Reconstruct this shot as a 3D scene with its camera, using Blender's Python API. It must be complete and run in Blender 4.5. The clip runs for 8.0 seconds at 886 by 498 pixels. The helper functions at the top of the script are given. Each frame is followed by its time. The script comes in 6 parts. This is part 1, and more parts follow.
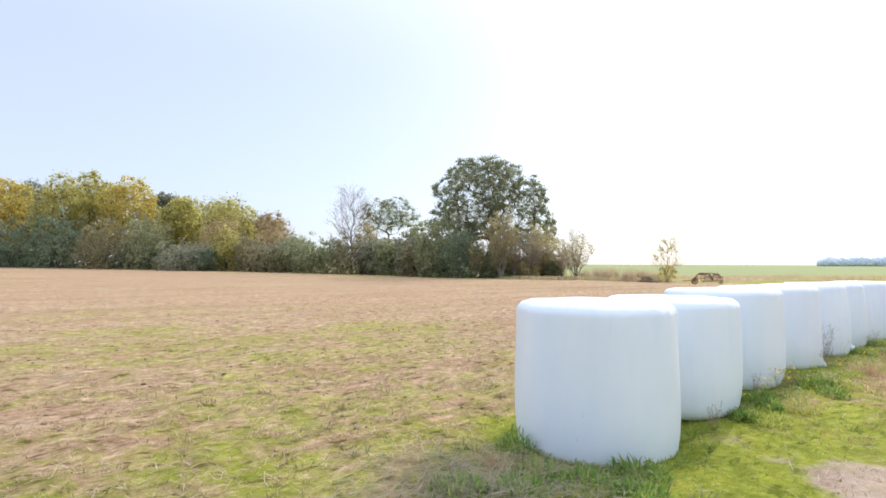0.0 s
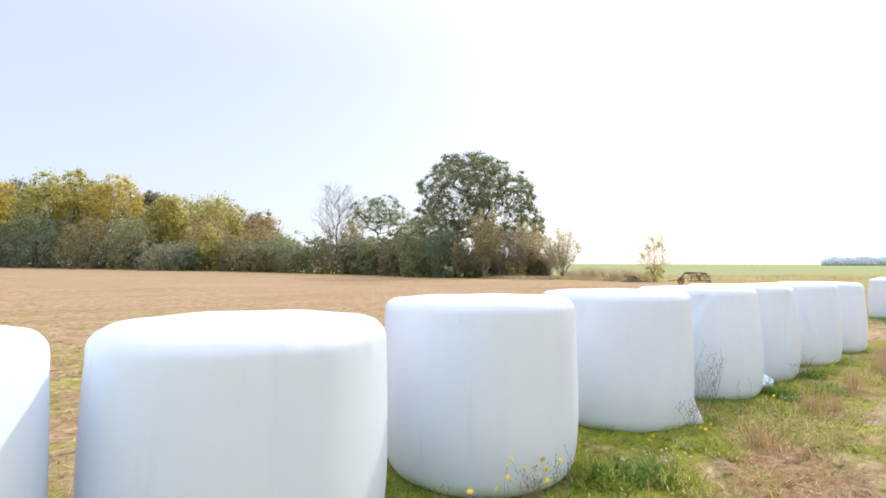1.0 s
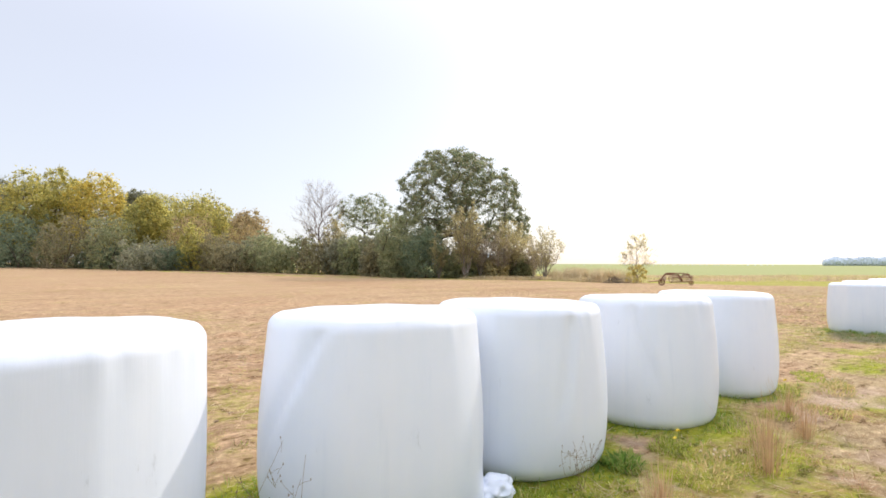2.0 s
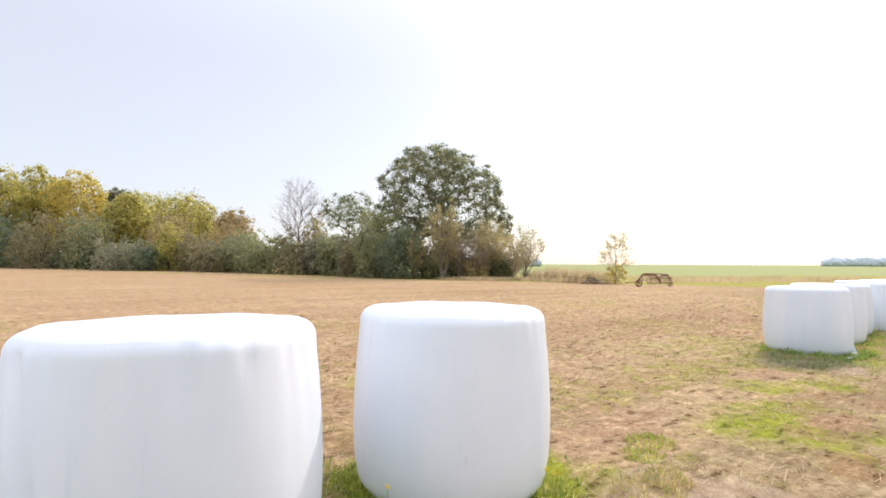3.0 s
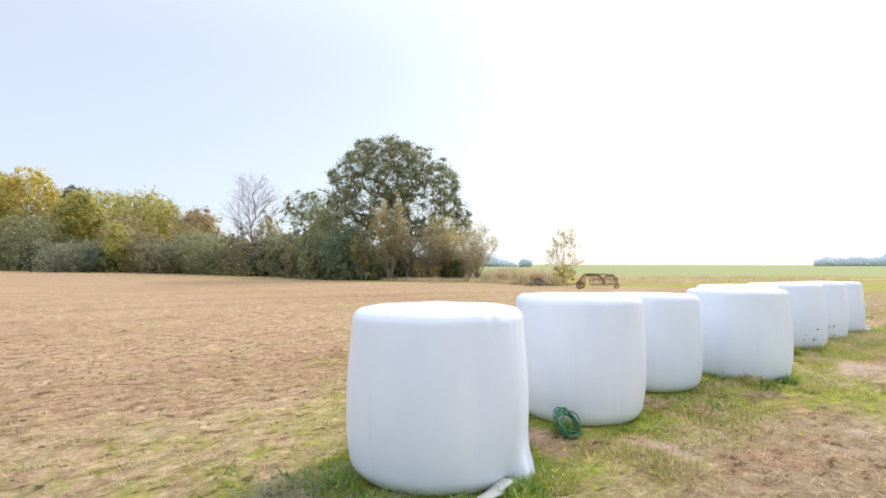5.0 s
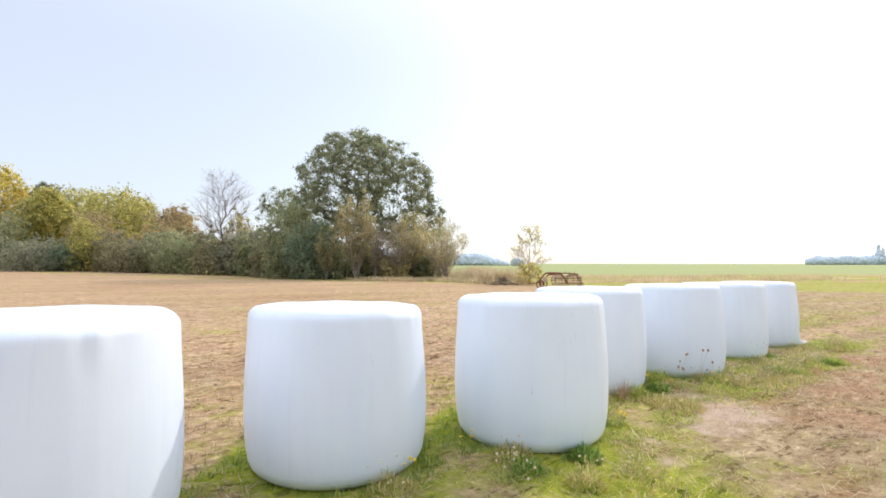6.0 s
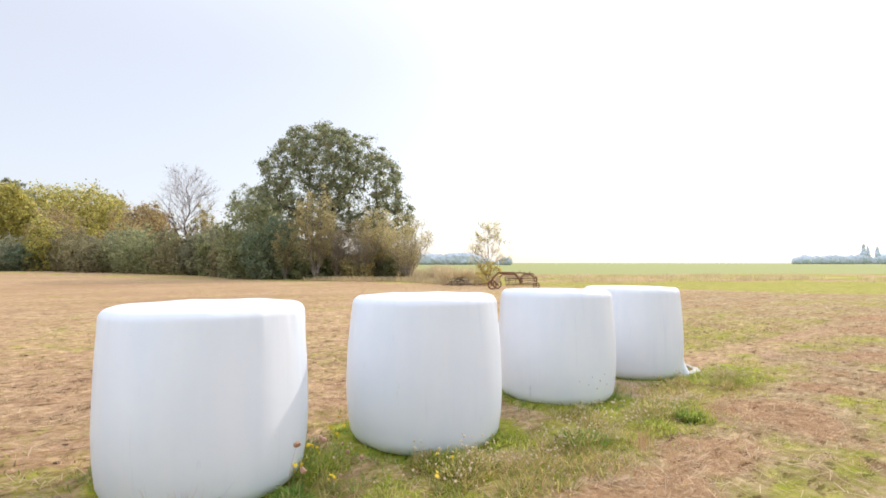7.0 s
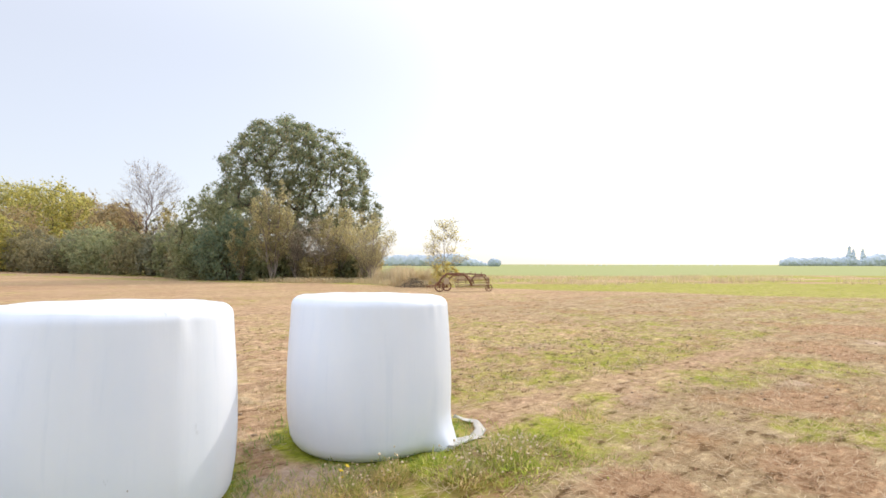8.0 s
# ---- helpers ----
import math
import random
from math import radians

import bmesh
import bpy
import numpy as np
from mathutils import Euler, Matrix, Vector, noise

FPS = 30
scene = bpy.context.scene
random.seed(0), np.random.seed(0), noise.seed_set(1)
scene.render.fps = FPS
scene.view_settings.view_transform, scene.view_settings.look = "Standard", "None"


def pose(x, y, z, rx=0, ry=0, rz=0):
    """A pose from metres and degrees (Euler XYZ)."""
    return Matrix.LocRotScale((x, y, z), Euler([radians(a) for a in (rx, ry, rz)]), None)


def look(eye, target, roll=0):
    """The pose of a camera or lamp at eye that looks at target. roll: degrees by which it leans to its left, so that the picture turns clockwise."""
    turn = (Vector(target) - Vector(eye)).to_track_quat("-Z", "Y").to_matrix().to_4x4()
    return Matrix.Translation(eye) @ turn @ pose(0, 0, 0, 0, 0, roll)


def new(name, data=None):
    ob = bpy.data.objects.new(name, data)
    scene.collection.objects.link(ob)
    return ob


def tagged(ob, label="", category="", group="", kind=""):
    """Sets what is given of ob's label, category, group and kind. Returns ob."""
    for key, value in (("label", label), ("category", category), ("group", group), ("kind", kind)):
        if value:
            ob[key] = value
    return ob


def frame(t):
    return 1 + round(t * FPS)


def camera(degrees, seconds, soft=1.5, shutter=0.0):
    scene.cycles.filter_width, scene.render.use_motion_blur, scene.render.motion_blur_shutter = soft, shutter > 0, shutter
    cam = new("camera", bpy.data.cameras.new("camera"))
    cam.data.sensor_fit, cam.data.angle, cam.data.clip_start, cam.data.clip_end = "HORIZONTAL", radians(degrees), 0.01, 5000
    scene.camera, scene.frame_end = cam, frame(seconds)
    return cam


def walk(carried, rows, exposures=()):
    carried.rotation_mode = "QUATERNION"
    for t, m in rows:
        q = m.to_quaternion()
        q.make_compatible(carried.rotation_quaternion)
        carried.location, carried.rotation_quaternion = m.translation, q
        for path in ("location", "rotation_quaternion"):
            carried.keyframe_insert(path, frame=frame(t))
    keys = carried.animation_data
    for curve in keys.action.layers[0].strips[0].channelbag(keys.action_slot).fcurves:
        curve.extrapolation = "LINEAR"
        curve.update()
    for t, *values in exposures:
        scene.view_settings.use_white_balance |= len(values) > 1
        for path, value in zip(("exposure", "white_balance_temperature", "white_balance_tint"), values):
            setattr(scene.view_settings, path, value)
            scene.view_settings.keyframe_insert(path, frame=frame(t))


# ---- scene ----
# A row of white-wrapped bales along a mown field, with a hedge, an oak and woods behind.
cam = camera(83.0, 8.0, 1.65)
PATH = [
    (0, (1.310, -3.210, 1.387), (2.533, -1.630, 1.481), 0.17),
    (0.5, (3.576, -3.088, 1.380), (4.792, -1.503, 1.472), 0.14),
    (1, (5.827, -2.981, 1.366), (7.040, -1.393, 1.459), 0.12),
    (1.5, (8.095, -2.917, 1.416), (9.305, -1.327, 1.508), 0.12),
    (2.8, (13.801, -2.711, 1.445), (15.010, -1.120, 1.538), 0.21),
    (3, (14.707, -2.669, 1.443), (15.917, -1.080, 1.537), 0.20),
    (3.5, (16.954, -2.580, 1.417), (18.166, -0.992, 1.513), 0.15),
    (4, (19.151, -2.503, 1.417), (20.365, -0.917, 1.514), 0.10),
    (4.5, (21.292, -2.457, 1.449), (22.508, -0.872, 1.543), 0.08),
    (4.7, (22.181, -2.447, 1.459), (23.399, -0.864, 1.554), 0.06),
    (5.8, (27.187, -2.352, 1.446), (28.421, -0.781, 1.541), 0.01),
    (6, (28.066, -2.337, 1.440), (29.304, -0.769, 1.533), 0.00),
    (6.5, (30.311, -2.298, 1.448), (31.563, -0.741, 1.542), -0.01),
    (7, (32.604, -2.260, 1.472), (33.868, -0.713, 1.562), -0.02),
    (7.5, (34.879, -2.170, 1.470), (36.156, -0.633, 1.560), 0.00),
    (8, (37.060, -2.085, 1.446), (38.349, -0.559, 1.541), 0.06),
]
TINTS = [  # seconds, stops, white balance: the picture starts cool and drifts warmer
    (0, 1.29, 5780, 11), (0.5, 1.30, 5880, 11), (1, 1.33, 6080, 11), (1.5, 1.34, 6300, 12), (3, 1.33, 6470, 12), (3.5, 1.33, 6500, 13),
    (4, 1.32, 6370, 12), (4.5, 1.30, 6020, 10), (6, 1.33, 6120, 10), (6.5, 1.34, 6400, 11), (7, 1.34, 6450, 11), (8, 1.33, 6400, 11),
]
walk(cam, [(t, look(eye, target, roll)) for t, eye, target, roll in PATH], TINTS)

# ---- world, sun ----
SUN_AZ, SUN_EL = radians(12.0), radians(36.0)  # from +x towards +y, above the horizon
world = bpy.data.worlds.new("hazy_sky")
scene.world = world
world.use_nodes = True
wn = world.node_tree
sky = wn.nodes.new("ShaderNodeTexSky")
sky.sky_type = "NISHITA"
sky.sun_disc = False
sky.sun_elevation = SUN_EL
sky.sun_rotation = radians(90.0) - SUN_AZ
sky.altitude = 50
sky.air_density, sky.dust_density, sky.ozone_density = 1.0, 2.5, 1.0
wn.links.new(sky.outputs[0], wn.nodes["Background"].inputs[0])
wn.nodes["Background"].inputs[1].default_value = 0.031
haze = wn.nodes.new("ShaderNodeBackground")  # thin bright haze over the whole sky
haze.inputs[0].default_value = (0.955, 0.96, 1.0, 1)
up = wn.nodes.new("ShaderNodeSeparateXYZ")  # extra glow high overhead, mostly out of view, added to fill shaded sides
wn.links.new(wn.nodes.new("ShaderNodeTexCoord").outputs["Generated"], up.inputs[0])
lift = wn.nodes.new("ShaderNodeMapRange")
lift.interpolation_type = "SMOOTHSTEP"
lift.inputs[1].default_value, lift.inputs[2].default_value, lift.inputs[3].default_value, lift.inputs[4].default_value = 0.35, 1.0, 0.25, 0.64
wn.links.new(up.outputs[2], lift.inputs[0])
wn.links.new(lift.outputs[0], haze.inputs[1])
both = wn.nodes.new("ShaderNodeAddShader")
wn.links.new(wn.nodes["Background"].outputs[0], both.inputs[0])
wn.links.new(haze.outputs[0], both.inputs[1])
wn.links.new(both.outputs[0], wn.nodes["World Output"].inputs[0])
sun = new("sun", bpy.data.lights.new("sun", "SUN"))
sun.data.energy, sun.data.angle, sun.data.color = 0.80, radians(1.2), (1.0, 0.92, 0.80)
way = Vector((math.cos(SUN_AZ) * math.cos(SUN_EL), math.sin(SUN_AZ) * math.cos(SUN_EL), math.sin(SUN_EL)))
sun.matrix_world = look((60, -20, 60), Vector((60, -20, 60)) - way)


# ---- helpers for meshes ----
def rise(x, y):
    """The land's height: level by the bales, climbing gently behind the field."""
    s = 0.62 * x + 0.785 * y - 60
    q = y - 0.6 * x - 55
    knoll = 0.0115 * (np.sqrt(q * q + 400) + q) / 2 - 0.017  # a swell towards the wood
    far = np.clip((np.hypot(x, y) - 220) / 120, 0, 1)
    return 0.0175 * (np.sqrt(s * s + 625) + s) / 2 - 0.06 + knoll * (1 - far * far * (3 - 2 * far))


def hash01(ix, iy, seed):
    h = np.sin(ix * 127.1 + iy * 311.7 + seed * 74.7) * 43758.5453
    return h - np.floor(h)


def vnoise(x, y, size, seed=0):
    """Smooth value noise, 0 to 1, with cells of the given size in metres."""
    x, y = np.asarray(x) / size, np.asarray(y) / size
    ix, iy = np.floor(x), np.floor(y)
    fx, fy = x - ix, y - iy
    fx, fy = fx * fx * (3 - 2 * fx), fy * fy * (3 - 2 * fy)
    a, b = hash01(ix, iy, seed), hash01(ix + 1, iy, seed)
    c, d = hash01(ix, iy + 1, seed), hash01(ix + 1, iy + 1, seed)
    return (a * (1 - fx) + b * fx) * (1 - fy) + (c * (1 - fx) + d * fx) * fy


def step(a, b, v):
    t = np.clip((v - a) / (b - a), 0, 1)
    return t * t * (3 - 2 * t)


def mesh_object(name, verts, faces, material, parent=None, label="", smooth=False):
    me = bpy.data.meshes.new(name)
    verts = np.asarray(verts, dtype=np.float32).reshape(-1, 3)
    if isinstance(faces, np.ndarray):
        n, k = faces.shape
        me.vertices.add(len(verts))
        me.vertices.foreach_set("co", verts.ravel())
        me.loops.add(n * k)
        me.loops.foreach_set("vertex_index", faces.astype(np.int32).ravel())
        me.polygons.add(n)
        me.polygons.foreach_set("loop_start", np.arange(0, n * k, k, dtype=np.int32))
        me.update(calc_edges=True)
    else:
        me.from_pydata([tuple(map(float, v)) for v in verts], [], faces)
    if smooth:
        me.polygons.foreach_set("use_smooth", np.ones(len(me.polygons), dtype=bool))
    me.validate()
    me.materials.append(material)
    ob = new(name, me)
    if parent is not None:
        ob.parent = parent
    if label:
        tagged(ob, label)
    return ob


def part(name, bm, material, parent, label=""):
    """Links a bmesh as one mesh object under a thing or a part."""
    me = bpy.data.meshes.new(name)
    bm.to_mesh(me)
    bm.free()
    me.materials.append(material)
    ob = new(name, me)
    ob.parent = parent
    if label:
        tagged(ob, label)
    return ob


def thing(name, at, label, category, group="", turn=0.0):
    """An empty at the base of a thing that is made of parts."""
    ob = new(name)
    ob.empty_display_size = 0.2
    ob.location = at
    ob.rotation_euler = (0, 0, turn)
    return tagged(ob, label, category, group)


class Tubes:
    """Collects tapered tubes as one mesh."""

    def __init__(self):
        self.v, self.f = [], []

    def add(self, pts, radii, sides=5, cap=True):
        pts = [Vector(p) for p in pts]
        base = len(self.v)
        n = len(pts)
        for i, p in enumerate(pts):
            d = (pts[min(i + 1, n - 1)] - pts[max(i - 1, 0)])
            if d.length < 1e-6:
                d = Vector((0, 0, 1))
            d.normalize()
            side = d.cross(Vector((0.31, 0.2, 0.93)) if abs(d.z) < 0.9 else Vector((1, 0.1, 0)))
            side.normalize()
            up = d.cross(side)
            for k in range(sides):
                a = 2 * math.pi * k / sides
                self.v.append(p + (side * math.cos(a) + up * math.sin(a)) * radii[i])
        for i in range(n - 1):
            for k in range(sides):
                k2 = (k + 1) % sides
                self.f.append((base + i * sides + k, base + i * sides + k2, base + (i + 1) * sides + k2, base + (i + 1) * sides + k))
        if cap:
            self.f.append(tuple(base + k for k in range(sides))[::-1])
            self.f.append(tuple(base + (n - 1) * sides + k for k in range(sides)))

    def object(self, name, material, parent=None, label="", smooth=True):
        return mesh_object(name, self.v, self.f, material, parent, label, smooth)


# ---- materials ----
def material(name):
    m = bpy.data.materials.new(name)
    m.use_nodes = True
    return m, m.node_tree, m.node_tree.nodes["Principled BSDF"]


def node(tree, kind, **values):
    n = tree.nodes.new(kind)
    for key, value in values.items():
        n.inputs[key].default_value = value
    return n


def ramp(tree, fac, stops):
    n = tree.nodes.new("ShaderNodeValToRGB")
    el = n.color_ramp.elements
    while len(el) < len(stops):
        el.new(0.5)
    for e, (p, c) in zip(el, stops):
        e.position, e.color = p, (*c, 1)
    tree.links.new(fac, n.inputs[0])
    return n.outputs[0]


def noise_fac(tree, scale, detail=4.0, rough=0.6, coords="Object", stretch=None):
    if coords == "World":
        out = tree.nodes.new("ShaderNodeNewGeometry").outputs["Position"]
    else:
        out = tree.nodes.new("ShaderNodeTexCoord").outputs[coords]
    if stretch:
        mp = tree.nodes.new("ShaderNodeMapping")
        mp.inputs["Scale"].default_value = stretch
        tree.links.new(out, mp.inputs[0])
        out = mp.outputs[0]
    n = node(tree, "ShaderNodeTexNoise", Scale=scale, Detail=detail, Roughness=rough)
    tree.links.new(out, n.inputs["Vector"])
    return n.outputs["Fac"]


def mix(tree, fac, a, b, kind="MIX"):
    n = tree.nodes.new("ShaderNodeMix")
    n.data_type, n.blend_type = "RGBA", kind
    for socket, value in ((n.inputs[0], fac), (n.inputs[6], a), (n.inputs[7], b)):
        if isinstance(value, bpy.types.NodeSocket):
            tree.links.new(value, socket)
        elif isinstance(value, tuple):
            socket.default_value = (*value, 1)
        else:
            socket.default_value = value
    return n.outputs[2]


def bump(tree, bsdf, height, strength, distance):
    n = node(tree, "ShaderNodeBump", Strength=strength, Distance=distance)
    tree.links.new(height, n.inputs["Height"])
    tree.links.new(n.outputs[0], bsdf.inputs["Normal"])


def leaf_material(name, colours, translucent=0.35, rough=0.55, gloss=0.5):
    """Leaves: each its own shade out of a few, light partly shining through."""
    m, t, b = material(name)
    geo = t.nodes.new("ShaderNodeNewGeometry")
    stops = [(i / max(1, len(colours) - 1), c) for i, c in enumerate(colours)]
    leaf = ramp(t, geo.outputs["Random Per Island"], stops)
    big = ramp(t, noise_fac(t, 0.35, 3), [(0.3, (0.85, 0.85, 0.88)), (0.7, (1.25, 1.22, 1.12))])
    col = mix(t, 1.0, leaf, big, "MULTIPLY")
    t.links.new(col, b.inputs["Base Color"])
    b.inputs["Roughness"].default_value = rough
    b.inputs["Specular IOR Level"].default_value = gloss
    tr = t.nodes.new("ShaderNodeBsdfTranslucent")
    t.links.new(col, tr.inputs[0])
    ms = t.nodes.new("ShaderNodeMixShader")
    ms.inputs[0].default_value = translucent
    t.links.new(b.outputs[0], ms.inputs[1])
    t.links.new(tr.outputs[0], ms.inputs[2])
    t.links.new(ms.outputs[0], t.nodes["Material Output"].inputs[0])
    return m


def bark_material(name, dark, light):
    m, t, b = material(name)
    f = noise_fac(t, 6.0, 6, 0.7, stretch=(1, 1, 0.25))
    t.links.new(ramp(t, f, [(0.3, dark), (0.7, light)]), b.inputs["Base Color"])
    b.inputs["Roughness"].default_value = 0.9
    bump(t, b, f, 0.6, 0.03)
    return m


BARK = bark_material("bark", (0.05, 0.04, 0.03), (0.17, 0.13, 0.10))
BARK_RED = bark_material("reddish_twig", (0.12, 0.08, 0.065), (0.28, 0.20, 0.175))
BARK_PALE = bark_material("pale_bark", (0.16, 0.13, 0.11), (0.36, 0.31, 0.27))
# tree leaf colours are lifted, the dark ones cooled, to include distance haze
OAK_LEAF = leaf_material("oak_leaf", [(0.185, 0.240, 0.150), (0.245, 0.300, 0.185), (0.325, 0.345, 0.205), (0.44, 0.370, 0.215)], 0.60)
GOLD_LEAF = leaf_material("golden_leaf", [(0.483, 0.43, 0.126), (0.69, 0.57, 0.147), (0.80, 0.66, 0.19), (0.441, 0.45, 0.168)], 0.7)
LIME_LEAF = leaf_material("yellow_green_leaf", [(0.357, 0.367, 0.137), (0.504, 0.483, 0.158), (0.693, 0.609, 0.189), (0.462, 0.42, 0.179)], 0.7)
SAPLING_LEAF = leaf_material("sapling_leaf", [(0.46, 0.40, 0.12), (0.62, 0.52, 0.16), (0.74, 0.62, 0.22), (0.52, 0.48, 0.20)], 0.7)
OLIVE_LEAF = leaf_material("olive_leaf", [(0.255, 0.305, 0.170), (0.350, 0.375, 0.205), (0.460, 0.435, 0.240)], 0.62)
DARK_LEAF = leaf_material("dark_green_leaf", [(0.190, 0.265, 0.185), (0.255, 0.325, 0.210), (0.330, 0.365, 0.225)], 0.58)
RUST_LEAF = leaf_material("brown_leaf", [(0.36, 0.275, 0.155), (0.45, 0.345, 0.185), (0.53, 0.41, 0.21), (0.35, 0.32, 0.185)], 0.62)
HEDGE_LEAF = leaf_material("hedge_leaf", [(0.255, 0.25, 0.15), (0.335, 0.31, 0.18), (0.43, 0.375, 0.21), (0.275, 0.26, 0.165)], 0.62)
GREY_LEAF = leaf_material("grey_green_leaf", [(0.240, 0.262, 0.185), (0.32, 0.33, 0.23), (0.40, 0.375, 0.26)], 0.6)
GREY_TWIG_LEAF = leaf_material("withered_leaf", [(0.40, 0.33, 0.25), (0.50, 0.43, 0.33), (0.60, 0.52, 0.40), (0.42, 0.39, 0.27)], 0.6)
TAN_LEAF = leaf_material("tan_leaf", [(0.42, 0.36, 0.20), (0.55, 0.48, 0.26), (0.66, 0.58, 0.30), (0.40, 0.39, 0.20)], 0.62)


def ground_material():
    m, t, b = material("field_ground")
    zone = t.nodes.new("ShaderNodeVertexColor")
    zone.layer_name = "zone"
    sep = t.nodes.new("ShaderNodeSeparateColor")
    t.links.new(zone.outputs[0], sep.inputs[0])
    fine = noise_fac(t, 11.0, 6, 0.75)
    mid = noise_fac(t, 2.6, 7, 0.72, stretch=(0.75, 1.25, 1))
    patch = noise_fac(t, 0.8, 6, 0.68, stretch=(0.7, 1.2, 1))
    wide = noise_fac(t, 0.07, 4, 0.6)
    pit_flecks = noise_fac(t, 6.5, 4, 0.6, stretch=(0.6, 1.4, 1))
    straw = ramp(t, fine, [(0.26, (0.195, 0.122, 0.079)), (0.44, (0.372, 0.258, 0.171)), (0.70, (0.59, 0.437, 0.315))])
    # the dark lows here and below paint shade between clods into the colour
    straw = mix(t, 1.0, straw, ramp(t, mid, [(0.30, (0.55, 0.46, 0.40)), (0.43, (0.95, 0.91, 0.87)), (0.66, (1.20, 1.19, 1.16))]), "MULTIPLY")
    straw = mix(t, 1.0, straw, ramp(t, patch, [(0.32, (0.97, 0.895, 0.79)), (0.48, (1.03, 1.02, 0.97)), (0.62, (1.04, 1.08, 0.92))]), "MULTIPLY")
    straw = mix(t, 1.0, straw, ramp(t, wide, [(0.35, (0.97, 0.93, 0.88)), (0.65, (1.04, 1.05, 1.0))]), "MULTIPLY")
    drift = noise_fac(t, 0.30, 5, 0.62, stretch=(0.14, 1.0, 1))  # faint bands left by the mower
    straw = mix(t, 1.0, straw, ramp(t, drift, [(0.36, (0.87, 0.84, 0.80)), (0.50, (1.0, 1.0, 1.0)), (0.64, (1.07, 1.07, 1.05))]), "MULTIPLY")
    green = ramp(t, fine, [(0.25, (0.155, 0.18, 0.018)), (0.5, (0.315, 0.335, 0.036)), (0.75, (0.49, 0.455, 0.11))])
    green = mix(t, 1.0, green, ramp(t, mid, [(0.30, (0.50, 0.52, 0.46)), (0.46, (0.94, 0.96, 0.88)), (0.66, (1.22, 1.14, 1.05))]), "MULTIPLY")
    soil = ramp(t, noise_fac(t, 6.0, 9, 0.82), [(0.33, (0.24, 0.155, 0.10)), (0.42, (0.48, 0.35, 0.25)), (0.75, (0.66, 0.52, 0.40))])
    vor = node(t, "ShaderNodeTexVoronoi", Scale=7.0)
    vor.feature = "DISTANCE_TO_EDGE"
    warp = t.nodes.new("ShaderNodeVectorMath")  # ragged cracks
    warp.operation = "MULTIPLY_ADD"
    warp.inputs[1].default_value = (0.35, 0.35, 0.35)
    wob = node(t, "ShaderNodeTexNoise", Scale=5.0, Detail=5.0, Roughness=0.7)
    t.links.new(wob.outputs["Color"], warp.inputs[0])
    t.links.new(t.nodes.new("ShaderNodeTexCoord").outputs["Object"], warp.inputs[2])
    t.links.new(warp.outputs[0], vor.inputs["Vector"])
    soil = mix(t, 1.0, soil, ramp(t, vor.outputs["Distance"], [(0.003, (0.90, 0.86, 0.82)), (0.03, (1, 1, 1))]), "MULTIPLY")
    soil = mix(t, 1.0, soil, ramp(t, mid, [(0.32, (0.72, 0.66, 0.60)), (0.46, (1.0, 1.0, 1.0)), (0.66, (1.12, 1.1, 1.08))]), "MULTIPLY")
    far = ramp(t, mid, [(0.3, (0.295, 0.325, 0.13)), (0.7, (0.37, 0.38, 0.165))])
    # ragged borders between the covers
    edge = t.nodes.new("ShaderNodeMath")
    edge.operation = "MULTIPLY_ADD"
    edge.inputs[1].default_value, edge.inputs[2].default_value = 2.2, -1.1
    t.links.new(noise_fac(t, 3.6, 9, 0.84), edge.inputs[0])

    def ragged(socket, sharp=2.0):
        a = t.nodes.new("ShaderNodeMath")
        t.links.new(socket, a.inputs[0])
        t.links.new(edge.outputs[0], a.inputs[1])
        c = t.nodes.new("ShaderNodeMapRange")
        c.inputs[1].default_value, c.inputs[2].default_value = 0.5 - 0.5 / sharp, 0.5 + 0.5 / sharp
        t.links.new(a.outputs[0], c.inputs[0])
        return c.outputs[0]

    dry = ramp(t, noise_fac(t, 9.0, 7, 0.78), [(0.28, (0.165, 0.11, 0.064)), (0.45, (0.315, 0.23, 0.133)), (0.72, (0.505, 0.40, 0.255))])
    dry = mix(t, 1.0, dry, ramp(t, patch, [(0.40, (1.0, 0.85, 0.73)), (0.48, (1.0, 0.97, 0.91)), (0.62, (1.16, 1.17, 1.12))]), "MULTIPLY")
    dry = mix(t, 1.0, dry, ramp(t, mid, [(0.31, (0.58, 0.50, 0.44)), (0.44, (0.96, 0.93, 0.90)), (0.64, (1.22, 1.22, 1.20))]), "MULTIPLY")
    red = ramp(t, noise_fac(t, 10.0, 7, 0.78), [(0.28, (0.18, 0.095, 0.048)), (0.46, (0.37, 0.225, 0.12)), (0.72, (0.57, 0.405, 0.24))])
    over = t.nodes.new("ShaderNodeMath")  # values above one mark the withered spots
    over.operation = "SUBTRACT"
    over.inputs[1].default_value = 1.0
    t.links.new(zone.outputs[1], over.inputs[0])
    dry = mix(t, ragged(over.outputs[0]), dry, red)
    straw = mix(t, ragged(zone.outputs[1]), straw, dry)
    # dark flecks put the shade of small pits into the colour; pale ones lighten
    straw = mix(t, 1.0, straw, ramp(t, pit_flecks, [(0.36, (0.46, 0.40, 0.33)), (0.42, (0.98, 0.98, 0.98)), (0.57, (1.0, 1.0, 1.02)), (0.64, (1.34, 1.38, 1.44))]), "MULTIPLY")
    green = mix(t, 1.0, green, ramp(t, pit_flecks, [(0.36, (0.50, 0.54, 0.44)), (0.43, (1.0, 1.0, 1.0)), (0.60, (1.0, 1.0, 1.0)), (0.66, (1.2, 1.16, 1.2))]), "MULTIPLY")
    col = mix(t, ragged(sep.outputs[0]), straw, green)
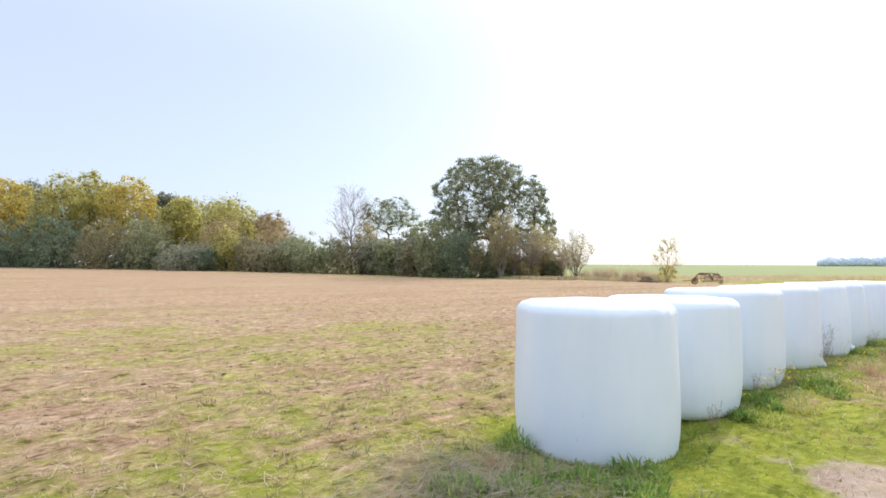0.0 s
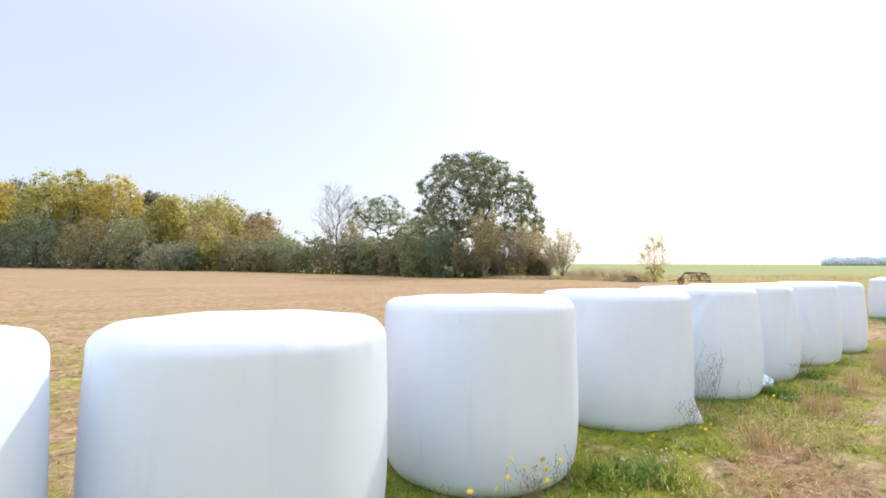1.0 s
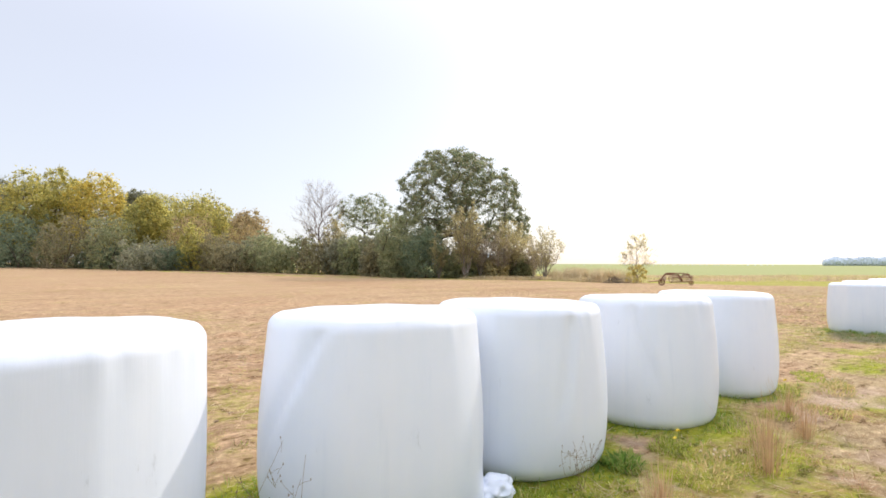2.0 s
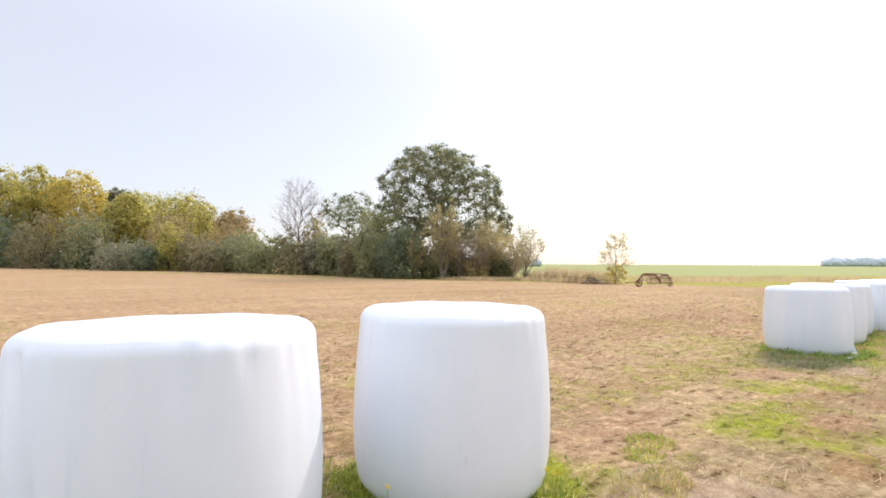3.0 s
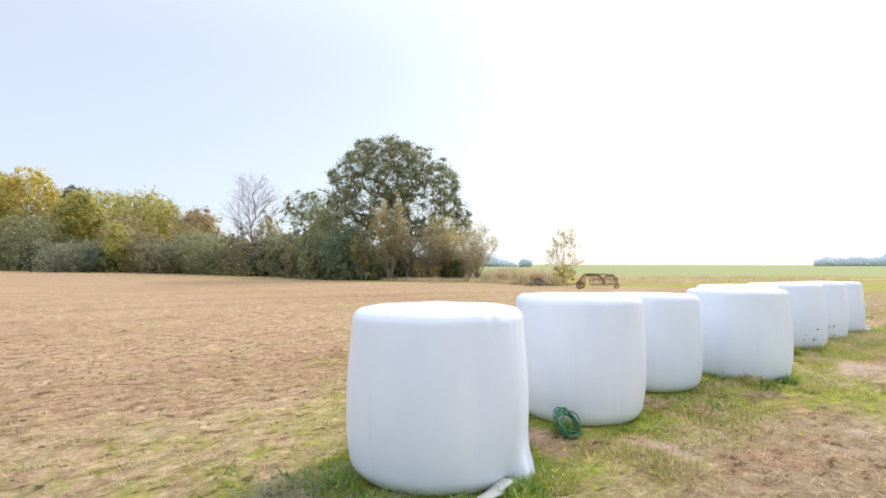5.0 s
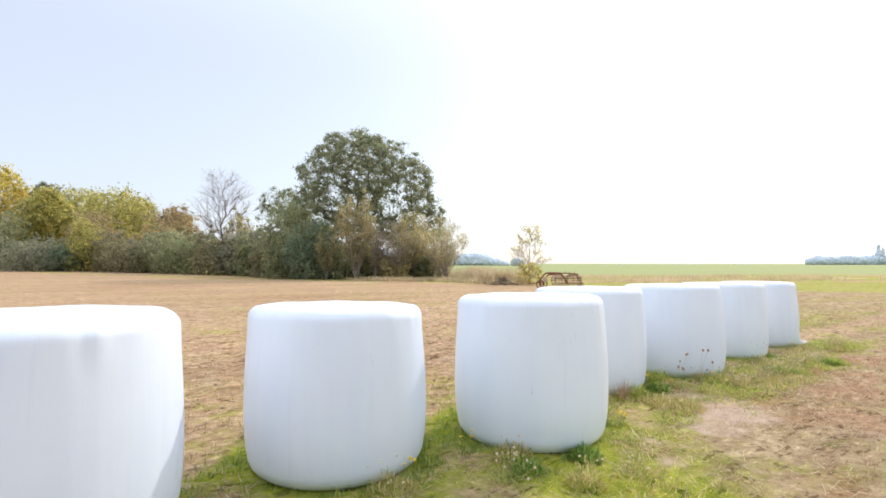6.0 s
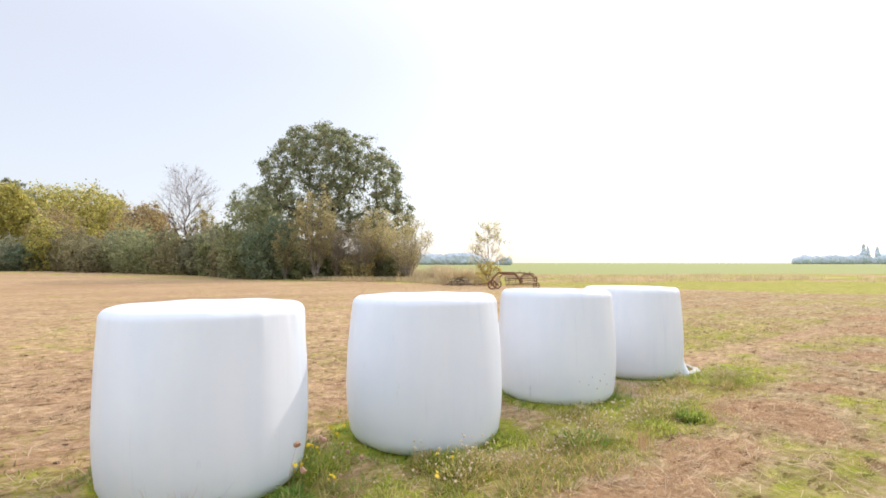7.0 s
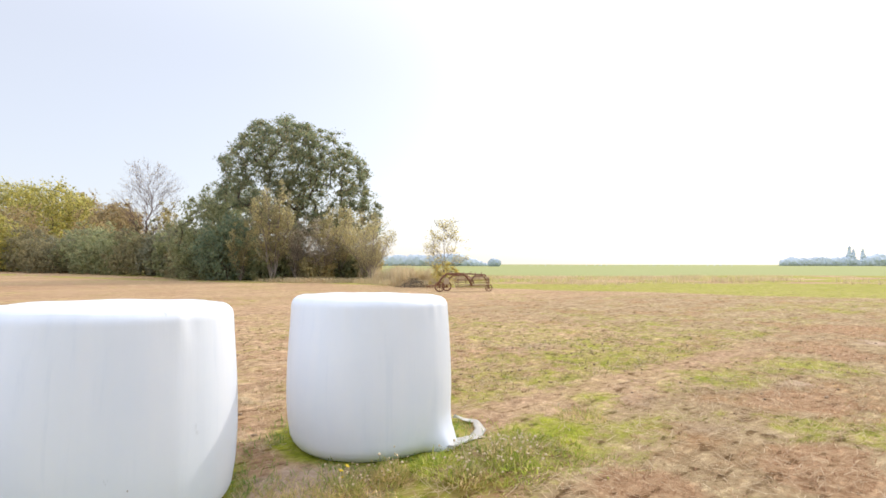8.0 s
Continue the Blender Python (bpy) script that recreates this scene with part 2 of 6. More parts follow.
    col = mix(t, ragged(sep.outputs[2]), col, soil)
    col = mix(t, sep.outputs[1], col, far)
    t.links.new(col, b.inputs["Base Color"])
    b.inputs["Roughness"].default_value = 0.95
    b.inputs["Specular IOR Level"].default_value = 0.1
    bump(t, b, noise_fac(t, 8.0, 9, 0.80), 0.8, 0.045)
    return m


def film_material():
    """White stretch film: slightly glossy, with upright pleats darkened in their creases and faint grime."""
    m, t, b = material("white_bale_film")
    streak = noise_fac(t, 1.3, 3, 0.5, "World", (3.2, 3.2, 0.35))
    cloud = noise_fac(t, 1.7, 5, 0.6, "World")
    col = ramp(t, streak, [(0.25, (0.80, 0.865, 0.965)), (0.6, (0.85, 0.895, 0.975)), (0.85, (0.885, 0.91, 0.97))])
    col = mix(t, 1.0, col, ramp(t, cloud, [(0.3, (0.95, 0.955, 0.97)), (0.7, (1.0, 1.0, 1.0))]), "MULTIPLY")
    wrinkle = noise_fac(t, 1.0, 5, 0.62, "World", (13, 13, 0.7))
    # crease shade painted in: the wrinkle's lows get a slightly darker colour
    col = mix(t, 1.0, col, ramp(t, wrinkle, [(0.30, (0.955, 0.965, 0.975)), (0.40, (1.0, 1.0, 1.0))]), "MULTIPLY")
    scuff = noise_fac(t, 2.2, 6, 0.7, "World", (3.5, 3.5, 0.9))  # a few greyish scrapes
    col = mix(t, 1.0, col, ramp(t, scuff, [(0.665, (1.0, 1.0, 1.0)), (0.72, (0.84, 0.845, 0.84))]), "MULTIPLY")
    t.links.new(col, b.inputs["Base Color"])
    b.inputs["Roughness"].default_value = 0.42
    b.inputs["Specular IOR Level"].default_value = 0.35
    b.inputs["Subsurface Weight"].default_value = 0.15
    b.inputs["Subsurface Radius"].default_value = (0.03, 0.03, 0.03)
    both_ways = t.nodes.new("ShaderNodeMath")
    t.links.new(streak, both_ways.inputs[0])
    t.links.new(wrinkle, both_ways.inputs[1])
    bump(t, b, both_ways.outputs[0], 0.18, 0.010)
    return m


def loose_film_material():
    """A single layer of the same film, with light shining through."""
    m, t, b = material("loose_bale_film")
    b.inputs["Base Color"].default_value = (0.92, 0.92, 0.91, 1)
    b.inputs["Roughness"].default_value = 0.45
    bump(t, b, noise_fac(t, 14.0, 4), 0.3, 0.02)
    tr = node(t, "ShaderNodeBsdfTranslucent", Color=(0.96, 0.94, 0.90, 1))
    ms = t.nodes.new("ShaderNodeMixShader")
    ms.inputs[0].default_value = 0.45
    t.links.new(b.outputs[0], ms.inputs[1])
    t.links.new(tr.outputs[0], ms.inputs[2])
    t.links.new(ms.outputs[0], t.nodes["Material Output"].inputs[0])
    return m


GROUND = ground_material()
LOOSE_FILM = loose_film_material()
FILM = film_material()

# ---- the land ----
BALES = [  # x, y, radius, top
    (5.11, -0.49, 0.69, 1.15), (6.58, -0.39, 0.68, 1.14), (8.29, -0.19, 0.69, 1.195), (10.19, -0.05, 0.70, 1.20),
    (11.90, -0.02, 0.69, 1.21), (13.27, 0.06, 0.69, 1.215), (15.18, 0.10, 0.69, 1.21), (16.96, 0.19, 0.69, 1.21),
    (25.94, 0.74, 0.70, 1.21), (28.03, 1.01, 0.69, 1.24), (29.89, 1.30, 0.69, 1.20), (31.59, 0.84, 0.69, 1.24),
    (33.60, 1.62, 0.69, 1.255), (35.44, 1.47, 0.70, 1.27), (37.55, 1.63, 0.69, 1.265), (39.46, 1.75, 0.70, 1.26),
]


def row_line(x):
    """The line of the bales: y at x."""
    return np.interp(x, [b[0] for b in BALES], [b[1] for b in BALES])


def bale_distance(x, y):
    d = np.full(np.shape(x), 1e9)
    for bx, by, br, _ in BALES:
        d = np.minimum(d, np.hypot(x - bx, y - by) - br)
    return d


MOSS_SPOTS = [  # x, y, size
    (21.9, -0.15, 0.5), (22.8, -0.3, 0.45), (23.4, 0.75, 0.5), (24.8, -0.15, 0.45), (24.5, -1.4, 0.5), (20.6, -0.5, 0.45), (34.8, -1.4, 0.6), (35.8, -1.2, 0.6), (37.0, -0.15, 0.5), (39.9, -0.95, 0.5), (36.9, -1.1, 0.5), (42.2, 1.2, 0.35), (41.4, 0.5, 0.3), (43.0, -1.0, 0.7), (44.7, 0.8, 0.6), (46.5, 0.2, 0.8),
]
WITHERED_SPOTS = [
    (9.9, -1.6, 0.5), (20.9, -1.1, 0.4), (22.0, -1.2, 0.45), (24.2, -1.1, 0.5), (26.3, -1.3, 0.6), (28.2, -0.9, 0.5), (34.3, -1.05, 0.5), (35.6, -0.6, 0.6), (36.9, -0.5, 0.5), (38.5, -0.5, 0.6), (40.3, -0.35, 0.45), (41.6, -1.0, 0.6), (43.7, -0.4, 0.7), (48.5, 0.4, 1.0), (52.8, 1.2, 1.6),
]


def withered(x, y):
    """How far each spot of the strip is withered red-brown grass."""
    out = np.zeros(np.shape(x))
    for wx, wy, wr in WITHERED_SPOTS:
        out = np.maximum(out, 1 - step(0.4 * wr, 1.15 * wr, np.hypot((x - wx) * 0.7, y - wy) + 0.8 * wr * (vnoise(x, y, 0.5, 27) - 0.5)))
    return out


def covers(x, y):
    """How far each spot is green grass, far green field, bare soil."""
    off = y - row_line(x)
    near_bale = (1 - step(0.05, 0.45 + 0.3 * (1 - step(9, 14, x)), bale_distance(x, y) + 0.35 * (vnoise(x, y, 0.5, 3) - 0.5))) * (1 - 0.22 * step(9, 14, x))
    patch = vnoise(x, y, 2.2, 5) * 0.40 + vnoise(x, y, 0.7, 6) * 0.33 + vnoise(x, y, 0.25, 7) * 0.27
    # the strip along the bales' open side: moss and grass with dry patches, greener by the first bales
    soft = vnoise(x, y, 2.6, 14) * 0.42 + vnoise(x, y, 0.8, 15) * 0.34 + vnoise(x, y, 0.32, 16) * 0.24 - 0.5
    lush = 0.68 - 0.14 * (1 - step(-2.6, -1.5, off)) - 0.07 * step(7, 12, x) - 0.20 * step(12, 18, x) - 0.20 * step(17.5, 18.5, x) * (1 - step(23.5, 25.0, x)) - 0.17 * step(25.0, 25.8, x) * (1 - step(29.0, 31.0, x)) + 0.10 * step(28, 34, x) * (1 - step(-3.0, -2.0, off)) - 0.42 * step(40.5, 43, x) + (0.24 * (1 - step(0.3, 1.0, np.abs(off + 1.0))) - 0.05) * (1 - 0.9 * step(17.4, 18.2, x) * (1 - step(24.6, 25.4, x)))
    strip = (1 - step(-0.9, -0.1, off)) * np.clip(lush + (1.75 - 0.3 * step(12, 18, x)) * soft, 0, 1)
    # the mown field: thin green growth close to the row, less farther out, more at the row's start
    thin = (0.32 - 0.24 * step(6, 13, x) + 0.10 * step(19, 22, x) * (1 - step(0.5, 3.0, off))) * (1 - step(6.0, 22.0, off)) + 0.08
    field = step(-0.3, 0.3, off) * np.clip(thin + 0.04 * (1 - step(4, 8, x)) + 0.07 * step(30, 36, x) + 0.8 * soft, 0, 0.8)
    # a green verge before the hedge
    hedge = np.interp(y, [20, 33, 46, 54, 66, 108, 180], [66, 65, 65, 59.5, 54, 36, 2])
    field = np.maximum(field, (1 - step(0.5, 2.0, np.abs(hedge - 2.5 - x))) * step(40, 46, y) * step(0.25, 0.5, patch) * 0.8)
    field = np.maximum(field, step(34, 60, x + 0.25 * y) * np.clip(0.17 + 0.8 * soft, 0, 0.36))
    beyond = step(0, 2.5, x - 67.5 + 0.25 * (y - 17) + 2.0 * (vnoise(x, y, 3.0, 18) - 0.5))
    for lx, ly in ((4.0, -0.75), (24.7, 0.45)):
        near_bale = np.maximum(near_bale, 0.65 * (1 - step(0.5, 1.3, np.hypot((x - lx) * 0.75, y - ly) + 0.6 * (vnoise(x, y, 0.5, 17) - 0.5))))
    # mossy spots and withered spots with shapes of their own
    mossy = np.zeros(np.shape(x))
    for gx, gy, gr in MOSS_SPOTS:
        mossy = np.maximum(mossy, 0.58 * (1 - step(0.2 * gr, 1.7 * gr, np.hypot((x - gx) * 0.75, y - gy) + 0.9 * gr * (vnoise(x, y, 0.45, 25) - 0.5) + 0.3 * (vnoise(x, y, 0.16, 26) - 0.5))))
    strip = np.maximum(strip, mossy) * (1 - 0.85 * withered(x, y))
    green = np.clip(np.maximum(np.maximum(near_bale, strip), field) * (1 - beyond), 0, 1)
    # land past the field's end: a green strip, pale rough grass, then a wide green field
    past = x + 1.15 * y
    bright = 0.62 * beyond * (1 - step(112, 126, past + 6 * (vnoise(x, y, 9, 8) - 0.5))) * step(-30, -10, 30 - y)
    wide = step(172, 195, past + 20 * (vnoise(x, y, 25, 9) - 0.5)) * step(56, 66, x - 0.1 * y + 0 * y)
    far = np.clip(wide, 0, 1)
    tussock = step(0.32, 0.52, vnoise(x, y, 5.0, 19) * 0.6 + vnoise(x, y, 2.0, 20) * 0.4)  # green showing between the pale tussocks
    green = np.maximum(green, np.maximum(bright, 0.66 * beyond * tussock))
    soil = step(0.60, 0.85, vnoise(x, y, 1.4, 11) * 0.5 + vnoise(x, y, 0.35, 12) * 0.5) * (1 - near_bale) * 0.8
    soil = soil * np.where(off < 0, 0.85, 0.45) * (1 - 0.9 * withered(x, y)) * (1 - mossy)
    # bare worn spots beside the row
    for sx, sy, sr in ((5.7, -2.35, 0.55), (12.3, -2.0, 0.6), (33.6, -0.1, 0.6), (35.6, 0.2, 0.45), (38.5, 1.0, 0.45), (24.4, -0.3, 0.5), (24.7, 0.2, 0.35)):
        soil = np.maximum(soil, 0.8 - 0.8 * step(0.3 * sr, 1.1 * sr, np.hypot((x - sx) * 0.7, y - sy) + 0.5 * (vnoise(x, y, 0.4, 13) - 0.5)))
    dry = np.maximum(2 * withered(x, y), np.maximum((1 - step(-1.3, -0.5, off)) * step(6, 18, x), 0.8 * step(44, 52, x) * (1 - step(8, 24, y)))) * (1 - beyond)
    return green, far, np.clip(soil * (1 - beyond), 0, 1), dry


def grown(a, b, first, factor):
    """Coordinates from a to b whose spacing grows."""
    out, v, d = [], a, first
    while v < b:
        v += d
        d *= factor
        out.append(v)
    return np.array(out)


def dip(x, y):
    """A shallow hollow under the first bale."""
    return 0.06 * (1 - step(0.7, 1.6, np.hypot(x - 5.0, y + 0.5)))


def ground_height(x, y):
    near = 1 - step(15, 40, np.hypot(np.maximum(0, np.abs(x - 22) - 25), np.maximum(0, y)))
    off = y - row_line(x)
    rough = np.where(off > 0.2, 1.0, 0.6)
    z = rise(x, y) - dip(x, y)
    z = z + near * rough * (0.05 * (vnoise(x, y * 1.2, 0.9, 21) - 0.5) + 0.050 * (vnoise(x, y * 1.2, 0.36, 22) - 0.5) + 0.050 * (vnoise(x, y, 0.20, 23) - 0.5))
    clod = step(0.80, 0.95, vnoise(x, y, 0.28, 24))
    z = z + near * clod * 0.035 * step(0.3, 1.2, off)
    return z


def make_ground():
    gx = np.concatenate([-grown(4, 3000, 0.3, 1.22)[::-1], np.arange(-4, 50, 0.12), 50 + grown(0, 3200, 0.14, 1.05)])
    gy = np.concatenate([-grown(5, 2500, 0.4, 1.3)[::-1], np.arange(-5, 7, 0.12), 7 + grown(0, 3500, 0.12, 1.055)])
    X, Y = np.meshgrid(gx, gy)
    Z = ground_height(X, Y)
    n, m = X.shape
    idx = np.arange(n * m).reshape(n, m)
    faces = np.stack([idx[:-1, :-1], idx[:-1, 1:], idx[1:, 1:], idx[1:, :-1]], -1).reshape(-1, 4)
    ob = mesh_object("ground", np.stack([X, Y, Z], -1), faces, GROUND, smooth=True)
    g, f, s, d = covers(X, Y)
    col = np.stack([g, f, s, d], -1).astype(np.float32)
    layer = ob.data.color_attributes.new("zone", "FLOAT_COLOR", "POINT")
    layer.data.foreach_set("color", col.ravel())
    return tagged(ob, "mown straw-coloured field with green patches and bare soil", "ground", kind="structure")


make_ground()


# ---- the bales ----
BALE_SIDES = 136


def bale_mesh(r, h, seed, flare=None, crease=None, pinch=None):
    """A barrel of stretched film: soft shoulders, a slightly sunk lid, upright pleats, a sagging foot."""
    rng = np.random.default_rng(seed)
    seg, prof = BALE_SIDES, []
    rt, rb = 0.075 + 0.02 * rng.random(), 0.14 + 0.04 * rng.random()
    rb = 0.07 if seed == 100 else rb
    top_r = r * (0.975 if seed < 104 else rng.uniform(0.935, 0.962))
    prof += [(0.0, h), (0.25 * r, h - 0.001), (0.5 * r, h - 0.004), (0.7 * r, h - 0.010)]
    for a in np.linspace(80, 0, 8):
        prof.append((top_r - rt + rt * math.cos(radians(a)), h - 0.012 - rt + rt * math.sin(radians(a))))
    for u in np.linspace(0.06, 0.94, 14):
        z = (h - rt - 0.012) * (1 - u) + rb * u
        prof.append((top_r + (r - top_r) * math.sin(math.pi / 2 * min(1, u / 0.68)) - 0.03 * r * max(0, (u - 0.68) / 0.32) ** 2, z))
    for a in np.linspace(0, 90, 7):
        prof.append((r * 0.965 - rb + rb * math.cos(radians(a)), rb - rb * math.sin(radians(a))))
    prof.append((0.0, 0.0))
    P = np.array(prof)
    ang = np.linspace(0, 2 * np.pi, seg, endpoint=False)
    pleat = np.zeros(seg)
    for k in range(44):
        c, wd, amp = rng.random() * 6.283, 0.025 + 0.03 * rng.random(), rng.uniform(-0.0048, 0.004)
        if k < 7:
            wd, amp = 0.12 + 0.15 * rng.random(), rng.uniform(-0.008, 0.008)
        d = (ang - c + np.pi) % (2 * np.pi) - np.pi
        pleat += amp * np.exp(-(d / wd) ** 2)
    ph = rng.random(4) * 6.28
    R, A = np.meshgrid(P[:, 0], ang, indexing="ij")
    Zc = np.repeat(P[:, 1][:, None], seg, 1)
    side = step(0.05, 0.3, Zc) * step(0.55 * r, 0.95 * r, R)
    lump = 1 + 0.008 * np.cos(2 * A + ph[0]) + 0.005 * np.cos(3 * A + ph[1] + 2 * Zc) + 0.003 * np.cos(5 * A + ph[2] - 3 * Zc)
    shoulder = 1 + 0.4 * step(h - 0.35, h - 0.08, Zc)
    R2 = R * lump + pleat[None, :] * side * shoulder * (0.75 + 0.25 * np.sin(5 * Zc + ph[1]))
    gather = sum(rng.uniform(0.0012, 0.0030) * np.cos(k * A + rng.random() * 6.283) for k in (13, 19, 27, 38))  # film drawn in over the edge
    R2 = R2 + gather * step(h - 0.26, h - 0.10, Zc) * (R > 0.72 * r)
    if pinch is not None:  # gathered film at the shoulder
        d = (A - pinch + np.pi) % (2 * np.pi) - np.pi
        pull = step(h - 0.36, h - 0.13, Zc) * (R > 0.6 * r)
        R2 = R2 + pull * (0.004 * np.exp(-((np.abs(d) - 0.11) / 0.045) ** 2) - 0.014 * np.exp(-(d / 0.045) ** 2))
    if crease:  # a slanting fold pulled across the side
        d = (A - crease[0] - crease[1] * Zc + np.pi) % (2 * np.pi) - np.pi
        R2 = R2 + (0.010 * np.exp(-((d - 0.11) / 0.07) ** 2) - 0.024 * np.exp(-(d / 0.055) ** 2)) * step(0.35, 0.6, Zc) * (1 - step(h - 0.12, h - 0.05, Zc)) * (R > 0.5 * r)
    if flare:
        heading, out = flare
        d = (A - heading + np.pi) % (2 * np.pi) - np.pi
        w = np.where(d < 0, np.exp(-(d / 0.15) ** 2), np.exp(-(d / 0.40) ** 2)) * (1 - step(0.0, 0.42, Zc)) ** 1.2
        fold = np.exp(-((d + 0.34 - 0.25 * Zc) / 0.045) ** 2) * (1 - step(0.35, 0.75, Zc)) * step(0.03, 0.15, Zc)
        R2 = R2 - 0.012 * fold * (R > 0.5 * r)
        skirt = r * 0.975 + out * (1 - Zc / 0.42) - 0.25 * out * np.cos(9 * d)
        R2 = np.where((R > 0.5 * r) & (Zc < 0.42), R2 * (1 - w) + np.maximum(R2, skirt) * w, R2)
    top = step(h - 0.25, h, Zc)
    Zc = Zc + top * 0.008 * np.cos(A + ph[3]) * R / r + top * 0.003 * np.cos(7 * A + ph[0]) * step(0.6 * r, 0.9 * r, R)
    lean = rng.uniform(-0.012, 0.012, 2)
    X, Y = R2 * np.cos(A) + lean[0] * Zc, R2 * np.sin(A) + lean[1] * Zc
    n = len(P)
    idx = np.arange(n * seg).reshape(n, seg)
    nxt = np.roll(idx, -1, 1)
    faces = np.stack([idx[:-1], idx[1:], nxt[1:], nxt[:-1]], -1).reshape(-1, 4)
    return np.stack([X, Y, Zc], -1), faces


PINCHES = {0: radians(256), 6: radians(261)}
CREASES = {4: (radians(155), radians(52)), 5: (radians(243), radians(14)), 6: (radians(232), radians(-25))}  # heading at the foot, turn for each metre up
FLARES = {3: (radians(-62), 0.14), 4: (radians(-50), 0.07), 8: (radians(-64), 0.11), 15: (radians(-64), 0.15)}  # loose film spreading at the foot
for i, (bx, by, br, bh) in enumerate(BALES):
    foot = float(rise(bx, by)) - float(dip(bx, by)) - 0.03
    bale = thing("wrapped_bale", (bx, by, foot), "round silage bale wrapped in white film, standing in grass", "bale", "row of wrapped bales")
    v, f = bale_mesh(br + 0.004, bh - foot, 100 + i, FLARES.get(i), CREASES.get(i), PINCHES.get(i))
    cut = 7 * BALE_SIDES  # the folded end film above, the stretched side film below
    mesh_object("end_film", v.reshape(-1, 3)[:8 * BALE_SIDES], f[:cut], FILM, bale, smooth=True)
    mesh_object("side_film", v.reshape(-1, 3), f[cut:], FILM, bale, smooth=True)


# ---- trees ----
def leaf_cards(centres, facing, size, rng, loose=0.8):
    """Small bent diamonds, one for each centre, turned roughly the given way."""
    n = len(centres)
    nrm = facing + rng.normal(size=(n, 3)) * loose
    nrm /= np.linalg.norm(nrm, axis=1, keepdims=True) + 1e-9
    a = np.cross(nrm, rng.normal(size=(n, 3)))
    a /= np.linalg.norm(a, axis=1, keepdims=True) + 1e-9
    b = np.cross(nrm, a)
    s = size * rng.uniform(0.6, 1.4, (n, 1))
    dent = nrm * s * 0.14
    v = np.stack([centres - a * s * 0.6, centres + b * s * 0.36 + dent, centres + a * s * 0.6, centres - b * s * 0.36 + dent], 1)
    return v.reshape(-1, 3), np.arange(4 * n).reshape(n, 4)


def tree_lobes(rng, shape, width, low, high):
    """The crown's bulges as ellipsoids: centre and half sizes."""
    h, r = high - low, width / 2
    out = []
    if shape == "bush":
        out.append((0, 0, low + 0.26 * h, 0.86 * r, 0.86 * r, 0.56 * h))
        for k in range(8):
            a, d = 2.4 * k + rng.random(), r * rng.uniform(0.25, 0.66)
            rz = h * rng.uniform(0.18, 0.34)
            out.append((d * math.cos(a), d * math.sin(a), low + min(h - rz, h * rng.uniform(0.22, 0.85 - 0.4 * d / r)), r * rng.uniform(0.28, 0.42), r * rng.uniform(0.28, 0.42), rz))
    else:
        out.append((0, 0, low + 0.48 * h, 0.80 * r, 0.80 * r, 0.47 * h))
        for k in range(13):
            a, u = 2.4 * k + rng.random(), (k + 0.5) / 13
            rz, rr = h * rng.uniform(0.12, 0.20), r * rng.uniform(0.26, 0.42)
            z = h * (0.18 + 0.70 * u)
            d = r * 0.66 * math.sqrt(max(0.03, 1 - max(0, (u - 0.25) / 0.75) ** 2))
            out.append((d * math.cos(a), d * math.sin(a), low + min(h - rz, z), rr, rr, rz))
    return out


def crown_pads(rng, lobes, count, gap, low, deep=0.70):
    """Spots for sprays of leaves near the skin of the joined lobes, and the way each faces."""
    L = np.array(lobes, dtype=float)
    weight = (L[:, 3] * L[:, 4] * L[:, 5]) ** (2 / 3)
    spots, ways = np.zeros((count, 3)), np.zeros((count, 3))
    k = tries = 0
    while k < count and tries < 60 * count:
        tries += 1
        c = L[rng.choice(len(L), p=weight / weight.sum())]
        d = rng.normal(size=3)
        d /= np.linalg.norm(d)
        p = c[:3] + d * c[3:] * (rng.uniform(0.80, 1.0) if rng.random() < 0.85 else rng.uniform(0.35, 0.8))
        if p[2] < low:
            continue
        if (np.sum(((p - L[:, :3]) / L[:, 3:]) ** 2, 1) < deep * deep).any() and rng.random() < 0.9:
            continue
        if k and (np.sum((spots[:k] - p) ** 2, 1) < (gap * (1 - tries / (60 * count))) ** 2).any():
            continue
        n = d / c[3:]
        spots[k], ways[k] = p, n / np.linalg.norm(n)
        k += 1
    return spots[:k], ways[:k]


def pad_leaves(rng, spots, ways, leaves, radius, flat=1.0):
    """Leaves about each spot, thinning outwards, most on its outer side and facing away from it."""
    per = rng.multinomial(leaves, rng.dirichlet(np.full(len(spots), 6.0)))
    i = np.repeat(np.arange(len(spots)), per)
    d = rng.normal(size=(leaves, 3))
    d /= np.linalg.norm(d, axis=1, keepdims=True) + 1e-9
    inward = np.sum(d * ways[i], 1)
    d -= np.where(inward < -0.25, 1.6 * inward, 0)[:, None] * ways[i]
    d /= np.linalg.norm(d, axis=1, keepdims=True) + 1e-9
    r = (radius * rng.uniform(0.6, 1.35, len(spots)))[i] * np.minimum(1.15, np.abs(rng.normal(size=leaves)) * 0.62 + 0.08)
    return spots[i] + d * r[:, None] * np.array([1.0, 1.0, flat]), d


